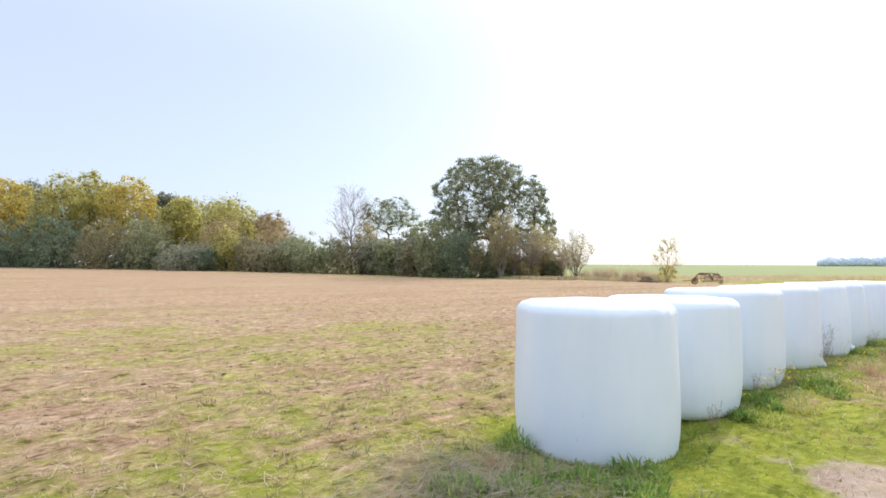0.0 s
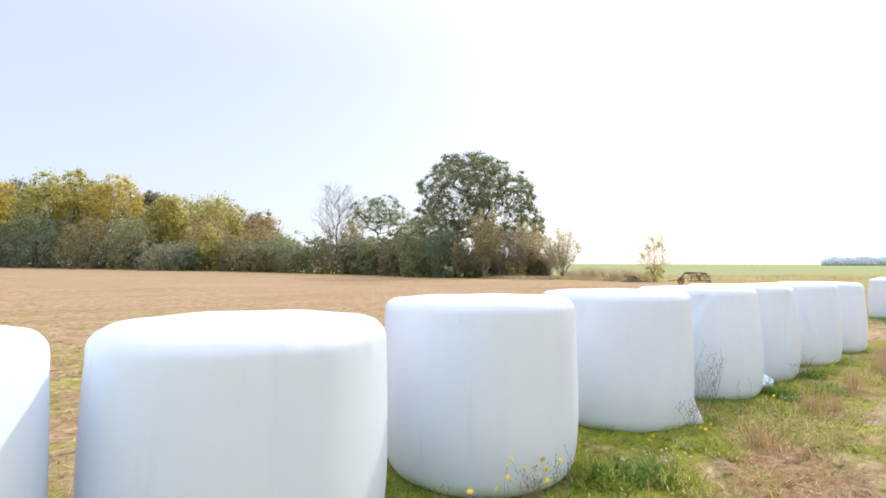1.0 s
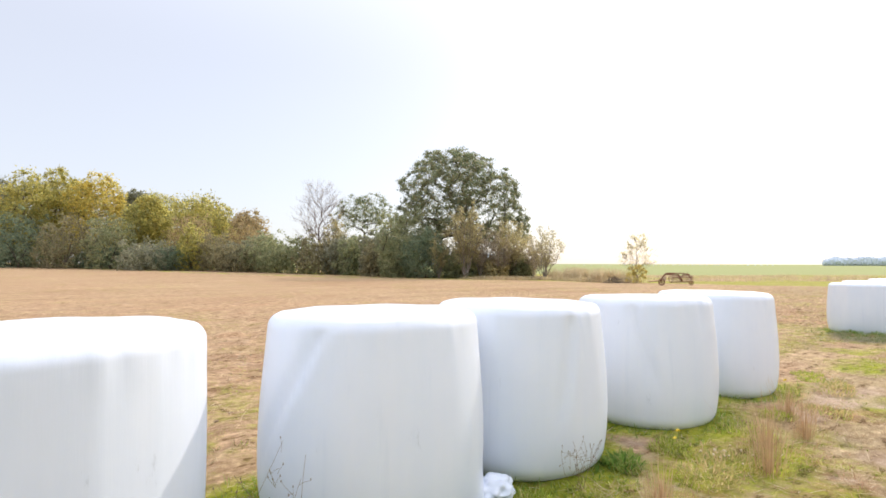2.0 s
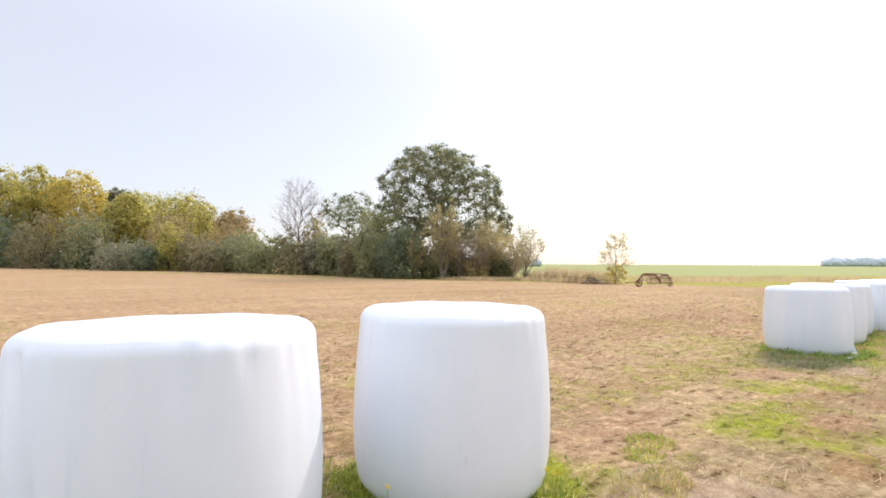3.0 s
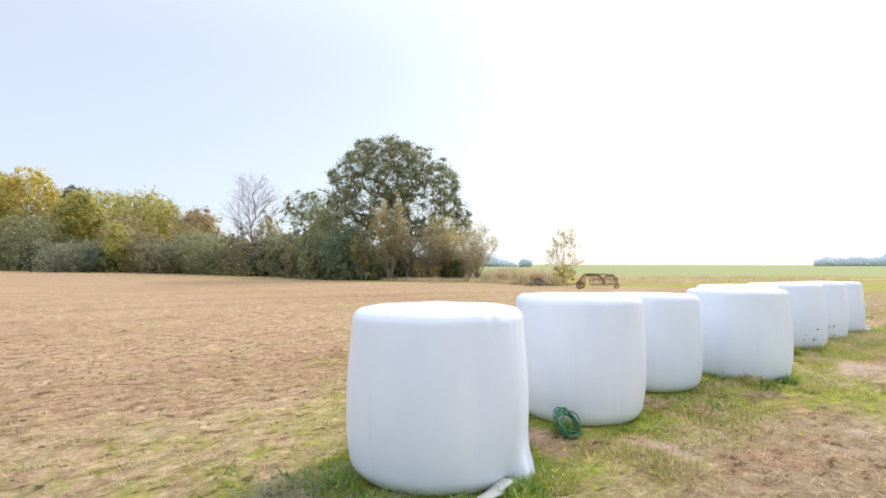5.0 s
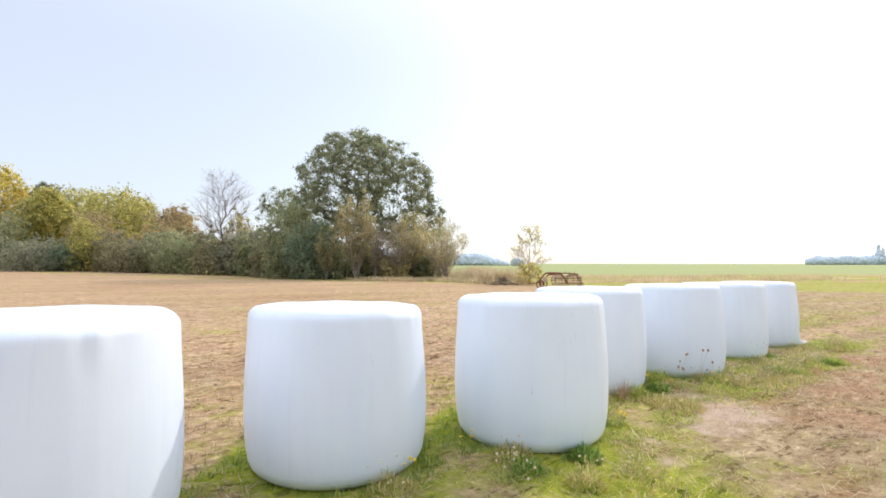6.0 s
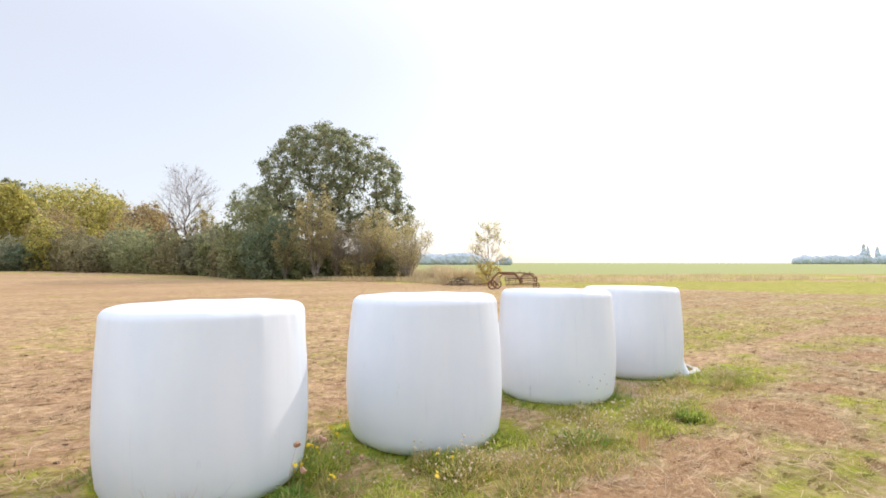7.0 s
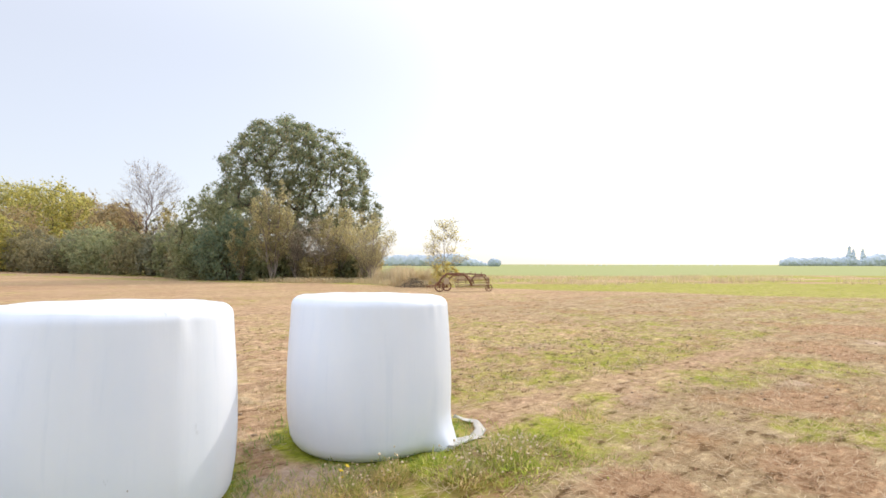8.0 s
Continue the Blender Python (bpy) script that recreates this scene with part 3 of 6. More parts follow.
def branches(rng, tubes, stems, spots, tip, thick, bend=0.06, extra=0):
    """Grows wood from the stems to every spot: each joins the nearest wood, and wood thickens with what it carries."""
    total = sum(len(s) for s in stems) + 4 * (len(spots) + extra) + 8
    pos, parent, n = np.zeros((total, 3)), np.full(total, -1), 0
    for line in stems:
        for k, p in enumerate(line):
            pos[n], parent[n] = p, n - 1 if k else -1
            n += 1
    root = pos[:n].mean(0)
    goals = spots
    if extra:
        pick = rng.choice(len(spots), extra, replace=len(spots) < extra)
        goals = np.concatenate([root + (spots[pick] - root) * rng.uniform(0.35, 0.7, (extra, 1)), spots])
    for g in goals[np.argsort(np.linalg.norm(goals - root, axis=1))]:
        away = np.linalg.norm(pos[:n] - g, axis=1)
        rising = np.maximum(0, pos[:n, 2] - g[2] + 0.2 * away)  # wood rather climbs than droops
        j = int(np.argmin(away + 1.2 * rising))
        a, b = pos[j].copy(), g
        off = rng.normal(size=3) * away[j] * bend + np.array([0, 0, away[j] * bend])
        for u in (0.34, 0.67, 1.0):
            pos[n], parent[n] = a + (b - a) * u + off * math.sin(math.pi * u), j
            j = n
            n += 1
    load = np.zeros(n)
    has = np.zeros(n, bool)
    has[parent[:n][parent[:n] >= 0]] = True
    load[~has] = 1
    for k in range(n - 1, -1, -1):
        if parent[k] >= 0:
            load[parent[k]] += load[k]
    r = np.minimum(thick, tip * np.sqrt(np.maximum(1, load)))
    for k in range(n):
        j = parent[k]
        if j >= 0:
            tubes.add([pos[j], pos[k]], [min(r[j], r[k] * 1.6), r[k]], 7 if r[k] > 0.12 else 4 if r[k] > 0.05 else 3, cap=False)


def make_tree(name, label, category, x, y, height, width, leaf, bark, seed, clumps=34, leaves=5000, size=0.34, shape="round", bare=0.25, stems=1, clump=None, group="", lobes=None, flat=0.85, loose=0.8, extra=0, deep=0.70, fill=0.2, fringe=0.0):
    """A tapered trunk, forking limbs to every spray, and a crown of separate leaves."""
    rng = np.random.default_rng(seed)
    tree = thing(name, (x, y, float(rise(x, y)) - 0.05), label, category, group)
    low = height * bare
    cl = clump or width * 0.13
    if lobes is None:
        lobes = tree_lobes(rng, shape, width - cl, low, height - cl * 0.6)
    spots, ways = crown_pads(rng, lobes, clumps, cl * 0.8, low, deep)
    if fringe:  # ragged shoots that stand out of the crown
        pick = rng.random(len(spots)) < fringe
        spots = spots + np.where(pick, rng.uniform(0.4, 1.5, len(spots)) * cl, 0)[:, None] * (ways * 0.6 + np.array([0, 0, 0.6]))
    lines = []
    for s in range(stems):
        if stems == 1:
            top = Vector((rng.normal() * 0.02, rng.normal() * 0.02, 0.24 + 0.25 * (shape != "bush"))) * height
            lines.append([Vector((0, 0, 0)).lerp(top, u) for u in (0, 0.12, 0.3, 0.5, 0.7, 0.85, 1)])
        else:
            a = 6.283 * s / stems + rng.random()
            side = Vector((math.cos(a), math.sin(a), 0))
            lines.append([side * width * 0.24 * u ** 1.4 + Vector((0, 0, height * 0.5 * u)) for u in (0, 0.2, 0.45, 0.7, 1)])
    tubes = Tubes()
    branches(rng, tubes, lines, spots, max(0.010, height * 0.0016), height * (0.024 if stems == 1 else 0.010), extra=extra)
    tubes.object("trunk", bark, tree)
    pts, facing = pad_leaves(rng, spots, ways, int(leaves * (1 - fill)), cl, flat)
    inside = int(leaves * fill)  # thin growth all through the crown
    L = np.array(lobes)
    i = rng.choice(len(L), inside, p=L[:, 3] * L[:, 4] * L[:, 5] / (L[:, 3] * L[:, 4] * L[:, 5]).sum())
    d = rng.normal(size=(inside, 3))
    d /= np.linalg.norm(d, axis=1, keepdims=True)
    pts = np.concatenate([pts, L[i, :3] + d * L[i, 3:] * rng.uniform(0.45, 1.04, (inside, 1))])
    facing = np.concatenate([facing, d])
    keep = pts[:, 2] > 0.05
    v, f = leaf_cards(pts[keep], facing[keep], size, rng, loose)
    mesh_object("crown", v, f, leaf, tree)
    return tree


def make_airy_tree(name, label, category, x, y, height, width, leaf, bark, seed, stems=9, twigs=9, leaves=2500, size=0.12, lean=0.5, curve=0.95, split=0.0, group=""):
    """Stems that fan up from one foot, with fine side twigs and thin leaves through which the sky shows."""
    rng = np.random.default_rng(seed)
    tree = thing(name, (x, y, float(rise(x, y)) - 0.05), label, category, group)
    wood, ends = Tubes(), []
    for s in range(stems):
        a = 2.4 * s + rng.random() * 0.8
        reach = math.sqrt((s + 0.5) / stems)
        tall = height * (1.0 - 0.45 * reach ** 2 * lean * 2) * rng.uniform(0.82, 1.0)
        out = Vector((math.cos(a), math.sin(a), 0)) * width / 2 * reach
        n, line = 9, []
        part_at = split * rng.random()
        for k in range(n + 1):
            u = k / n
            line.append(out * max(0, (u - part_at) / (1 - part_at)) ** curve * 0.92 + Vector((0, 0, tall * u)) + Vector(rng.normal(size=3)) * 0.012 * height * (0 < k < n))
        r0 = height * rng.uniform(0.005, 0.009)
        wood.add(line, [r0 * (1 - 0.86 * k / n) for k in range(n + 1)], 5, cap=False)
        for q in range(twigs):
            u = 0.22 + 0.76 * (q + rng.random()) / twigs
            k = min(n - 1, int(u * n))
            p = line[k].lerp(line[k + 1], u * n - k)
            b = rng.random() * 6.283
            d = Vector((math.cos(b), math.sin(b), rng.uniform(0.5, 1.5))).normalized()
            length = width * rng.uniform(0.10, 0.22) * (1.15 - 0.6 * u)
            twig = limb(wood, rng, p, p + d * length, r0 * 0.32, r0 * 0.10, 0.10, 3, 3)
            ends += [(t, twig[-1] - twig[0]) for t in twig[1:]]
            for _ in range(3):
                e = (d + Vector(rng.normal(size=3)) * 0.55 + Vector((0, 0, 0.25))).normalized()
                t0 = twig[rng.integers(1, 4)]
                fine = limb(wood, rng, t0, t0 + e * length * rng.uniform(0.4, 0.8), r0 * 0.14, r0 * 0.06, 0.08, 3, 2)
                ends += [(t, fine[-1] - fine[0]) for t in fine[1:]]
    wood.object("trunk", bark, tree, smooth=False)
    at = np.array([tuple(e[0]) for e in ends])
    i = rng.integers(0, len(at), leaves)
    v, f = leaf_cards(at[i] + rng.normal(size=(leaves, 3)) * width * 0.022, np.tile([0, 0, 0.4], (leaves, 1)), size, rng, 1.0)
    mesh_object("crown", v, f, leaf, tree)
    return tree


def limb(tubes, rng, a, b, r0, r1, bend=0.12, sides=5, n=5):
    a, b = Vector(a), Vector(b)
    length = (b - a).length
    off = Vector(rng.normal(size=3)) * length * bend
    off.z = abs(off.z) * 0.5
    pts, rad = [], []
    for i in range(n + 1):
        u = i / n
        p = a.lerp(b, u) + off * (math.sin(math.pi * u)) + Vector(rng.normal(size=3)) * length * 0.015 * (0 < i < n)
        pts.append(p)
        rad.append(r0 + (r1 - r0) * u)
    tubes.add(pts, rad, sides, cap=False)
    return pts


def make_bare_tree(name, label, x, y, height, width, bark, leaf, seed, limbs=46, low=0.22, thick=0.011, leaves=2, size=0.15, scatter=0.15):
    """A thinly leaved tree: a trunk that forks into ever finer twigs."""
    rng = np.random.default_rng(seed)
    tree = thing(name, (x, y, float(rise(x, y)) - 0.05), label, "tree")
    tubes, tips = Tubes(), []

    def grow(p, d, length, r, depth):
        q = p + d * length
        limb(tubes, rng, p, q, r, r * 0.6, 0.04, 5 if depth > 2 else 3, 3)
        if depth == 0:
            tips.append(q)
            return
        for _ in range(3):
            e = (d + Vector(rng.normal(size=3)) * 0.42 + Vector((0, 0, 0.22))).normalized()
            grow(p + d * length * rng.uniform(0.35, 1.0), e, length * rng.uniform(0.5, 0.75), max(0.008, r * 0.6), depth - 1)

    top = Vector((0.02 * height, 0, height))
    line = limb(tubes, rng, (0, 0, 0), top, height * thick, height * 0.001, 0.012, 7, 14)
    for k in range(limbs):
        u = low + (0.96 - low) * (k + rng.random()) / limbs
        p = line[min(13, int(u * 14))].lerp(line[min(14, int(u * 14) + 1)], u * 14 % 1)
        a = 2.4 * k + rng.random()
        reach = math.sin(math.pi * min(1, 0.15 + 0.85 * u)) ** 0.7
        d = Vector((math.cos(a) * 0.62, math.sin(a) * 0.62, 0.75)).normalized()
        grow(p, d, width * 0.30 * (0.35 + 0.65 * reach), height * thick * 0.32 * (1.15 - u), 3)
    v = np.array(tubes.v)
    k = np.array([width / max(0.1, np.ptp(v[:, 0])), width / max(0.1, np.ptp(v[:, 1])), height / v[:, 2].max()])
    tubes.v = list(v * k)
    tubes.object("trunk", bark, tree, smooth=False)
    t = np.array(tips) * k
    t = t[rng.random(len(t)) < 0.9] + rng.normal(size=(1, 3)) * 0.02
    c = np.repeat(t, leaves, 0) + rng.normal(size=(leaves * len(t), 3)) * scatter
    vv, ff = leaf_cards(c, np.zeros_like(c), size, rng, 1.0)
    mesh_object("crown", vv, ff, leaf, tree)
    return tree


# the wood behind the field's far corner
for n, (x, y, h, wd, leaf, lab) in enumerate([
    (-10.6, 181.8, 25.7, 14, GOLD_LEAF, "tall tree with golden autumn leaves at the wood's edge"),
    (-20.0, 190.1, 24.9, 15, GOLD_LEAF, "tall tree with golden autumn leaves at the wood's edge"),
    (-4.7, 189.8, 26.2, 13, GREY_LEAF, "tall thinning tree with grey-green leaves in the wood"),
    (3.1, 168.6, 25.6, 17, LIME_LEAF, "broad tree with yellow-green autumn leaves in the wood"),
    (9.2, 172.6, 27.9, 14, LIME_LEAF, "tall tree with yellow-green autumn leaves in the wood"),
    (17.6, 162.4, 27.1, 15.5, GOLD_LEAF, "tall tree turned bright golden yellow in the wood"),
    (27.2, 171.4, 24.2, 10, GREY_LEAF, "slim thinning grey-brown tree in the wood"),
    (27.8, 146.0, 20.1, 10.5, LIME_LEAF, "rounded tree with yellow-green leaves in the wood"),
    (43.3, 162.9, 23.5, 20.0, LIME_LEAF, "broad domed tree with yellow-green leaves in the wood"),
    (57.7, 164.7, 19.2, 14.5, RUST_LEAF, "rounded tree with rusty brown leaves at the wood's end"),
    (34.5, 189.0, 26.2, 20.0, LIME_LEAF, "broad tree with yellow-green leaves deep in the wood"),
    (51.4, 194.1, 24.0, 16.0, RUST_LEAF, "rusty brown tree deep in the wood"),
    (63.4, 193.7, 19.8, 12.0, RUST_LEAF, "brown tree at the far end of the wood"),
]):
    make_tree("tree", lab, "tree", x, y, h, wd * 1.22, leaf, BARK, 300 + n, 200, 13500, 0.515, "dome", 0.06, clump=wd * 0.115, group="trees of the wood", fill=0.30, fringe=0.05, loose=1.1)
def edge_bush(n, x, y, h, wd, leaf, lab):
    make_tree("bush", lab, "bush", x, y, h, wd, leaf, BARK, n, 120, 4000 if y > 75 else 6800, 0.40 if y > 75 else 0.28, "bush", 0.0, stems=4, clump=wd * 0.095, loose=1.1, fill=0.3, fringe=0.3, group="bushes along the field edge")


for n, row in enumerate([  # before the wood
    (-7.7, 162.6, 15.0, 15, DARK_LEAF, "dark green understorey tree before the wood"),
    (1.8, 155.2, 16.0, 14, DARK_LEAF, "dark green understorey tree before the wood"),
    (10.8, 147.1, 15.5, 14, HEDGE_LEAF, "olive-brown understorey tree before the wood"),
    (19.2, 139.2, 15.0, 12, OLIVE_LEAF, "olive green understorey tree before the wood"),
    (26.0, 129.1, 8.0, 15, GREY_LEAF, "wide grey-green willow bush before the wood"),
    (34.1, 125.1, 11.8, 8, LIME_LEAF, "small yellow-green tree before the wood"),
    (39.0, 121.7, 9.5, 10, HEDGE_LEAF, "brownish bush at the field's edge"),
    (-17.0, 171.0, 15.0, 15, DARK_LEAF, "dark green understorey tree before the wood"),
    (49.8, 120.8, 9.9, 10, OLIVE_LEAF, "rounded olive-brown bush at the field's edge"),
    (31.2, 127.8, 6.8, 10, DARK_LEAF, "low dark green bush at the field's edge"),
    (36.5, 140.0, 16.0, 15, RUST_LEAF, "rusty brown tree in the wood's edge"),
    (-2.0, 170.0, 18.0, 16, OLIVE_LEAF, "olive green tree in the wood"),
    (22.0, 155.0, 19.0, 15, OLIVE_LEAF, "olive green tree in the wood"),
    (50.0, 140.0, 15.5, 15, RUST_LEAF, "brownish tree behind the hedge"),
    (44.5, 118.5, 9.0, 11, GREY_LEAF, "grey-green bush in the hedge"),
]):
    edge_bush(400 + n, *row)
for n in range(9):  # low growth that closes the wood's foot
    u = n / 8
    edge_bush(480 + n, -14 + 58 * u + 2 * math.sin(5 * n), 176 - 52 * u, 6.0 + 1.5 * math.sin(3 * n), 13, DARK_LEAF if n % 3 else OLIVE_LEAF, "low dark undergrowth closing the wood's foot")
for n, row in enumerate([  # along the hedge
    (41.8, 114.4, 8.0, 12, HEDGE_LEAF, "brownish hedge bush at the field's edge"),
    (47.6, 106.0, 8.4, 10.5, OLIVE_LEAF, "olive hedge bush at the field's edge"),
    (52.6, 95.4, 8.4, 11, HEDGE_LEAF, "brownish hedge bush at the field's edge"),
    (56.4, 85.6, 8.0, 9, OLIVE_LEAF, "olive hedge bush at the field's edge"),
    (56.2, 76.0, 6.5, 9, HEDGE_LEAF, "brownish hedge bush at the field's edge"),
    (65.3, 88.2, 14.0, 8, OLIVE_LEAF, "slim olive green tree behind the hedge"),
    (46.5, 112.5, 10.5, 12, OLIVE_LEAF, "olive bush in the hedge"),
    (58.5, 92.0, 9.0, 9, OLIVE_LEAF, "olive bush behind the bare tree"),
    (61.0, 80.0, 9.5, 9, HEDGE_LEAF, "brownish bush in the hedge"),
    (50.5, 101.0, 9.5, 10, OLIVE_LEAF, "olive bush in the hedge"),
    (55.5, 90.5, 9.6, 9, GREY_LEAF, "grey-green bush in the hedge"),
    (59.0, 84.0, 8.5, 9, OLIVE_LEAF, "olive bush in the hedge"),
    (57.5, 79.0, 8.8, 9, GREY_LEAF, "grey-green bush in the hedge"),
    (59.0, 72.0, 9.0, 9, DARK_LEAF, "dark green bush in the hedge"),
]):
    edge_bush(430 + n, *row)
for n, row in enumerate([  # about the oak
    (55.7, 69.5, 6.8, 7, OLIVE_LEAF, "olive hedge bush at the field's edge"),
    (57.0, 63.2, 9.6, 9, DARK_LEAF, "dense dark green hedge bush by the oak"),
    (61.5, 59.5, 5.2, 7, OLIVE_LEAF, "olive thicket at the oak's foot"),
    (65.5, 56.5, 4.0, 6, TAN_LEAF, "tan thicket at the oak's foot"),
    (70.5, 55.5, 4.2, 6, OLIVE_LEAF, "olive thicket at the oak's foot"),
    (55.4, 67.5, 12.8, 10.5, OLIVE_LEAF, "tall rounded olive bush beside the oak"),
    (59.5, 66.5, 9.5, 8, OLIVE_LEAF, "olive bush by the oak"),
    (63.0, 60.5, 7.5, 8, GREY_LEAF, "grey-green thicket at the oak's foot"),
    (73.0, 58.0, 5.0, 6, TAN_LEAF, "tan thicket at the oak's foot"),
]):
    edge_bush(460 + n, *row)


def facing_lobes(rows, turn):
    """Lobes given as sideways, depth, height and half sizes, turned about the trunk."""
    c, k = math.cos(turn), math.sin(turn)
    return [(u * c - d * k, u * k + d * c, z, *half) for u, d, z, *half in rows]


OAK_TURN = radians(-34)
make_tree("tree", "round-crowned dark green tree behind the hedge", "tree", 73.2, 113.4, 21.0, 17.0, OAK_LEAF, BARK, 501, 150, 10500, 0.28, clump=1.0, loose=1.1, fringe=0.03, extra=10, lobes=facing_lobes([
    (-3.0, 0, 17.0, 4.2, 4.2, 3.0), (2.0, 0, 17.4, 4.4, 4.4, 3.0), (-5.6, 1, 13.6, 2.8, 3.0, 2.6), (5.8, -1, 14.5, 2.8, 3.0, 2.8), (0, 3, 14, 4, 3, 3), (0, -3, 15, 4, 3, 3), (6.6, 0, 10.6, 2.2, 2.4, 2.0)], OAK_TURN))
make_bare_tree("bare_tree", "tall almost leafless reddish-grey tree in the hedge", 53.9, 98.7, 20.3, 14.5, BARK_RED, RUST_LEAF, 502, leaves=1)
make_tree("oak_tree", "huge broad oak with dark green-brown leaves by the field", "tree", 67.6, 67.5, 24.3, 26.5, OAK_LEAF, BARK, 503, 640, 78000, 0.235, clump=0.98, flat=0.7, loose=1.1, extra=26, deep=0.66, fill=0.14, fringe=0.025, lobes=facing_lobes([
    (-2.4, 0, 15.0, 7.4, 8.4, 8.0), (4.0, -1.0, 13.2, 6.4, 7.4, 7.4), (8.4, 0, 9.2, 3.8, 5.0, 4.4), (-7.6, 0.5, 16.6, 3.0, 4.0, 3.0), (-7.0, -0.5, 10.4, 4.4, 5.5, 4.6), (0.0, -4.5, 17.0, 5.0, 4.5, 5.0),
    (-3.5, 1.0, 20.4, 4.6, 4.2, 2.9), (2.6, 0.5, 19.4, 3.8, 4.0, 2.8), (9.4, -1.0, 6.0, 3.0, 3.0, 2.6), (5.0, -2.0, 7.6, 3.6, 4.0, 3.0), (6.6, 1.0, 15.8, 3.4, 4.0, 3.2)], OAK_TURN))
for n, (name, lab, x, y, h, wd, leaf, stems, leaves, size) in enumerate([
    ("tree", "slender yellowing tree before the oak", 60.3, 57.2, 13.2, 7.4, TAN_LEAF, 16, 9500, 0.16),
    ("tree", "airy tan-leaved tree before the oak", 68.6, 56.0, 9.9, 9.4, TAN_LEAF, 18, 12000, 0.16),
    ("shrub", "airy multi-stemmed shrub at the hedge's end", 68.4, 48.2, 8.7, 8.2, TAN_LEAF, 16, 6200, 0.125),
    ("shrub", "grey twiggy thicket before the oak", 63.0, 56.6, 8.6, 5.5, GREY_TWIG_LEAF, 14, 5200, 0.13),
    ("shrub", "grey-brown twiggy thicket at the oak's foot", 65.6, 55.2, 8.4, 6.8, GREY_TWIG_LEAF, 14, 5200, 0.13),
    ("shrub", "thin grey-brown thicket beside the oak", 71.2, 53.2, 6.6, 6.0, GREY_TWIG_LEAF, 14, 4800, 0.13),
    ("shrub", "yellowing thicket before the dark hedge", 57.6, 60.4, 8.2, 4.6, TAN_LEAF, 11, 4200, 0.15),
    ("shrub", "tan-leaved thicket beside the bare tree", 56.8, 96.0, 13.5, 7.5, TAN_LEAF, 12, 5200, 0.24),
]):
    make_airy_tree(name, lab, name if name == "shrub" else "tree", x, y, h, wd, leaf, BARK_PALE, 504 + n, stems, 13 if leaves > 5000 else 10, leaves, size, 0.42, 0.95, 0.04)
make_bare_tree("sapling", "young tree with sparse yellow leaves by the old rake", 64.9, 30.8, 5.9, 4.6, BARK_PALE, SAPLING_LEAF, 513, 24, 0.10, 0.009, 4, 0.085, 0.10)


# ---- far distance ----
def plain(name, colour, rough=0.9):
    m, t, b = material(name)
    f = noise_fac(t, 0.02, 3)
    t.links.new(ramp(t, f, [(0.3, tuple(c * 0.9 for c in colour)), (0.7, tuple(min(1, c * 1.1) for c in colour))]), b.inputs["Base Color"])
    b.inputs["Roughness"].default_value = rough
    return m


# distance haze is painted into these pale blue base colours
HAZY_WOOD = plain("hazy_far_wood", (0.60, 0.675, 0.755))
HAZY_NEAR = plain("hazy_wood", (0.46, 0.54, 0.61))


def far_wood(name, a, b, height, count, seed, mat, label, spires=(), taper=0.0):
    """A far line of trees: many overlapping uneven crowns in one mesh."""
    rng = np.random.default_rng(seed)
    bm = bmesh.new()
    for k in range(count):
        u = (k + rng.random()) / count
        x, y = a[0] + (b[0] - a[0]) * u, a[1] + (b[1] - a[1]) * u
        swell = 0.35 + 0.65 * float(vnoise(np.array(x), np.array(y), 30.0, seed))
        h = height * swell * (0.5 + 0.5 * rng.random()) * min(1, 0.45 + 4 * u, 0.45 + 4 * (1 - u)) * (1 - taper * u)
        m = Matrix.Translation((x, y, float(rise(x, y)) + h * 0.45)) @ Matrix.Diagonal((h * rng.uniform(0.35, 0.6), h * rng.uniform(0.35, 0.6), h * 0.55, 1))
        made = bmesh.ops.create_icosphere(bm, subdivisions=2, radius=1, matrix=m)["verts"]
        for v in made:
            v.co += Vector(rng.normal(size=3)) * h * 0.045
    for x, y, h in spires:
        for low, wide in ((0.30, 0.20), (0.52, 0.15), (0.72, 0.10), (0.88, 0.055)):  # a conifer narrows in tiers
            made = bmesh.ops.create_icosphere(bm, subdivisions=2, radius=1, matrix=Matrix.Translation((x, y, float(rise(x, y)) + h * low)) @ Matrix.Diagonal((h * wide, h * wide, h * 0.20, 1)))["verts"]
            for v in made:
                v.co += Vector(rng.normal(size=3)) * h * 0.02
    me = bpy.data.meshes.new(name)
    bm.to_mesh(me)
    bm.free()
    me.materials.append(mat)
    return tagged(new(name, me), label, "trees", kind="structure")


far_wood("backdrop_wood", (310, 560), (440, 398), 36, 330, 61, HAZY_WOOD, "blue hazy line of far trees behind green fields", taper=0.55)
far_wood("backdrop_grove", (1105, 300), (1260, 150), 25, 260, 62, HAZY_WOOD, "blue hazy far grove with two conifers", ((1188, 216, 34), (1193, 211, 30), (1206, 200, 30)))
far_wood("backdrop_hedge", (560, 470), (1075, 330), 2.4, 60, 63, HAZY_WOOD, "thin hazy line of far hedges on the horizon")
far_wood("backdrop_tree", (394.0, 350), (401.0, 343.5), 12.5, 16, 64, HAZY_NEAR, "single round far tree in the green field")

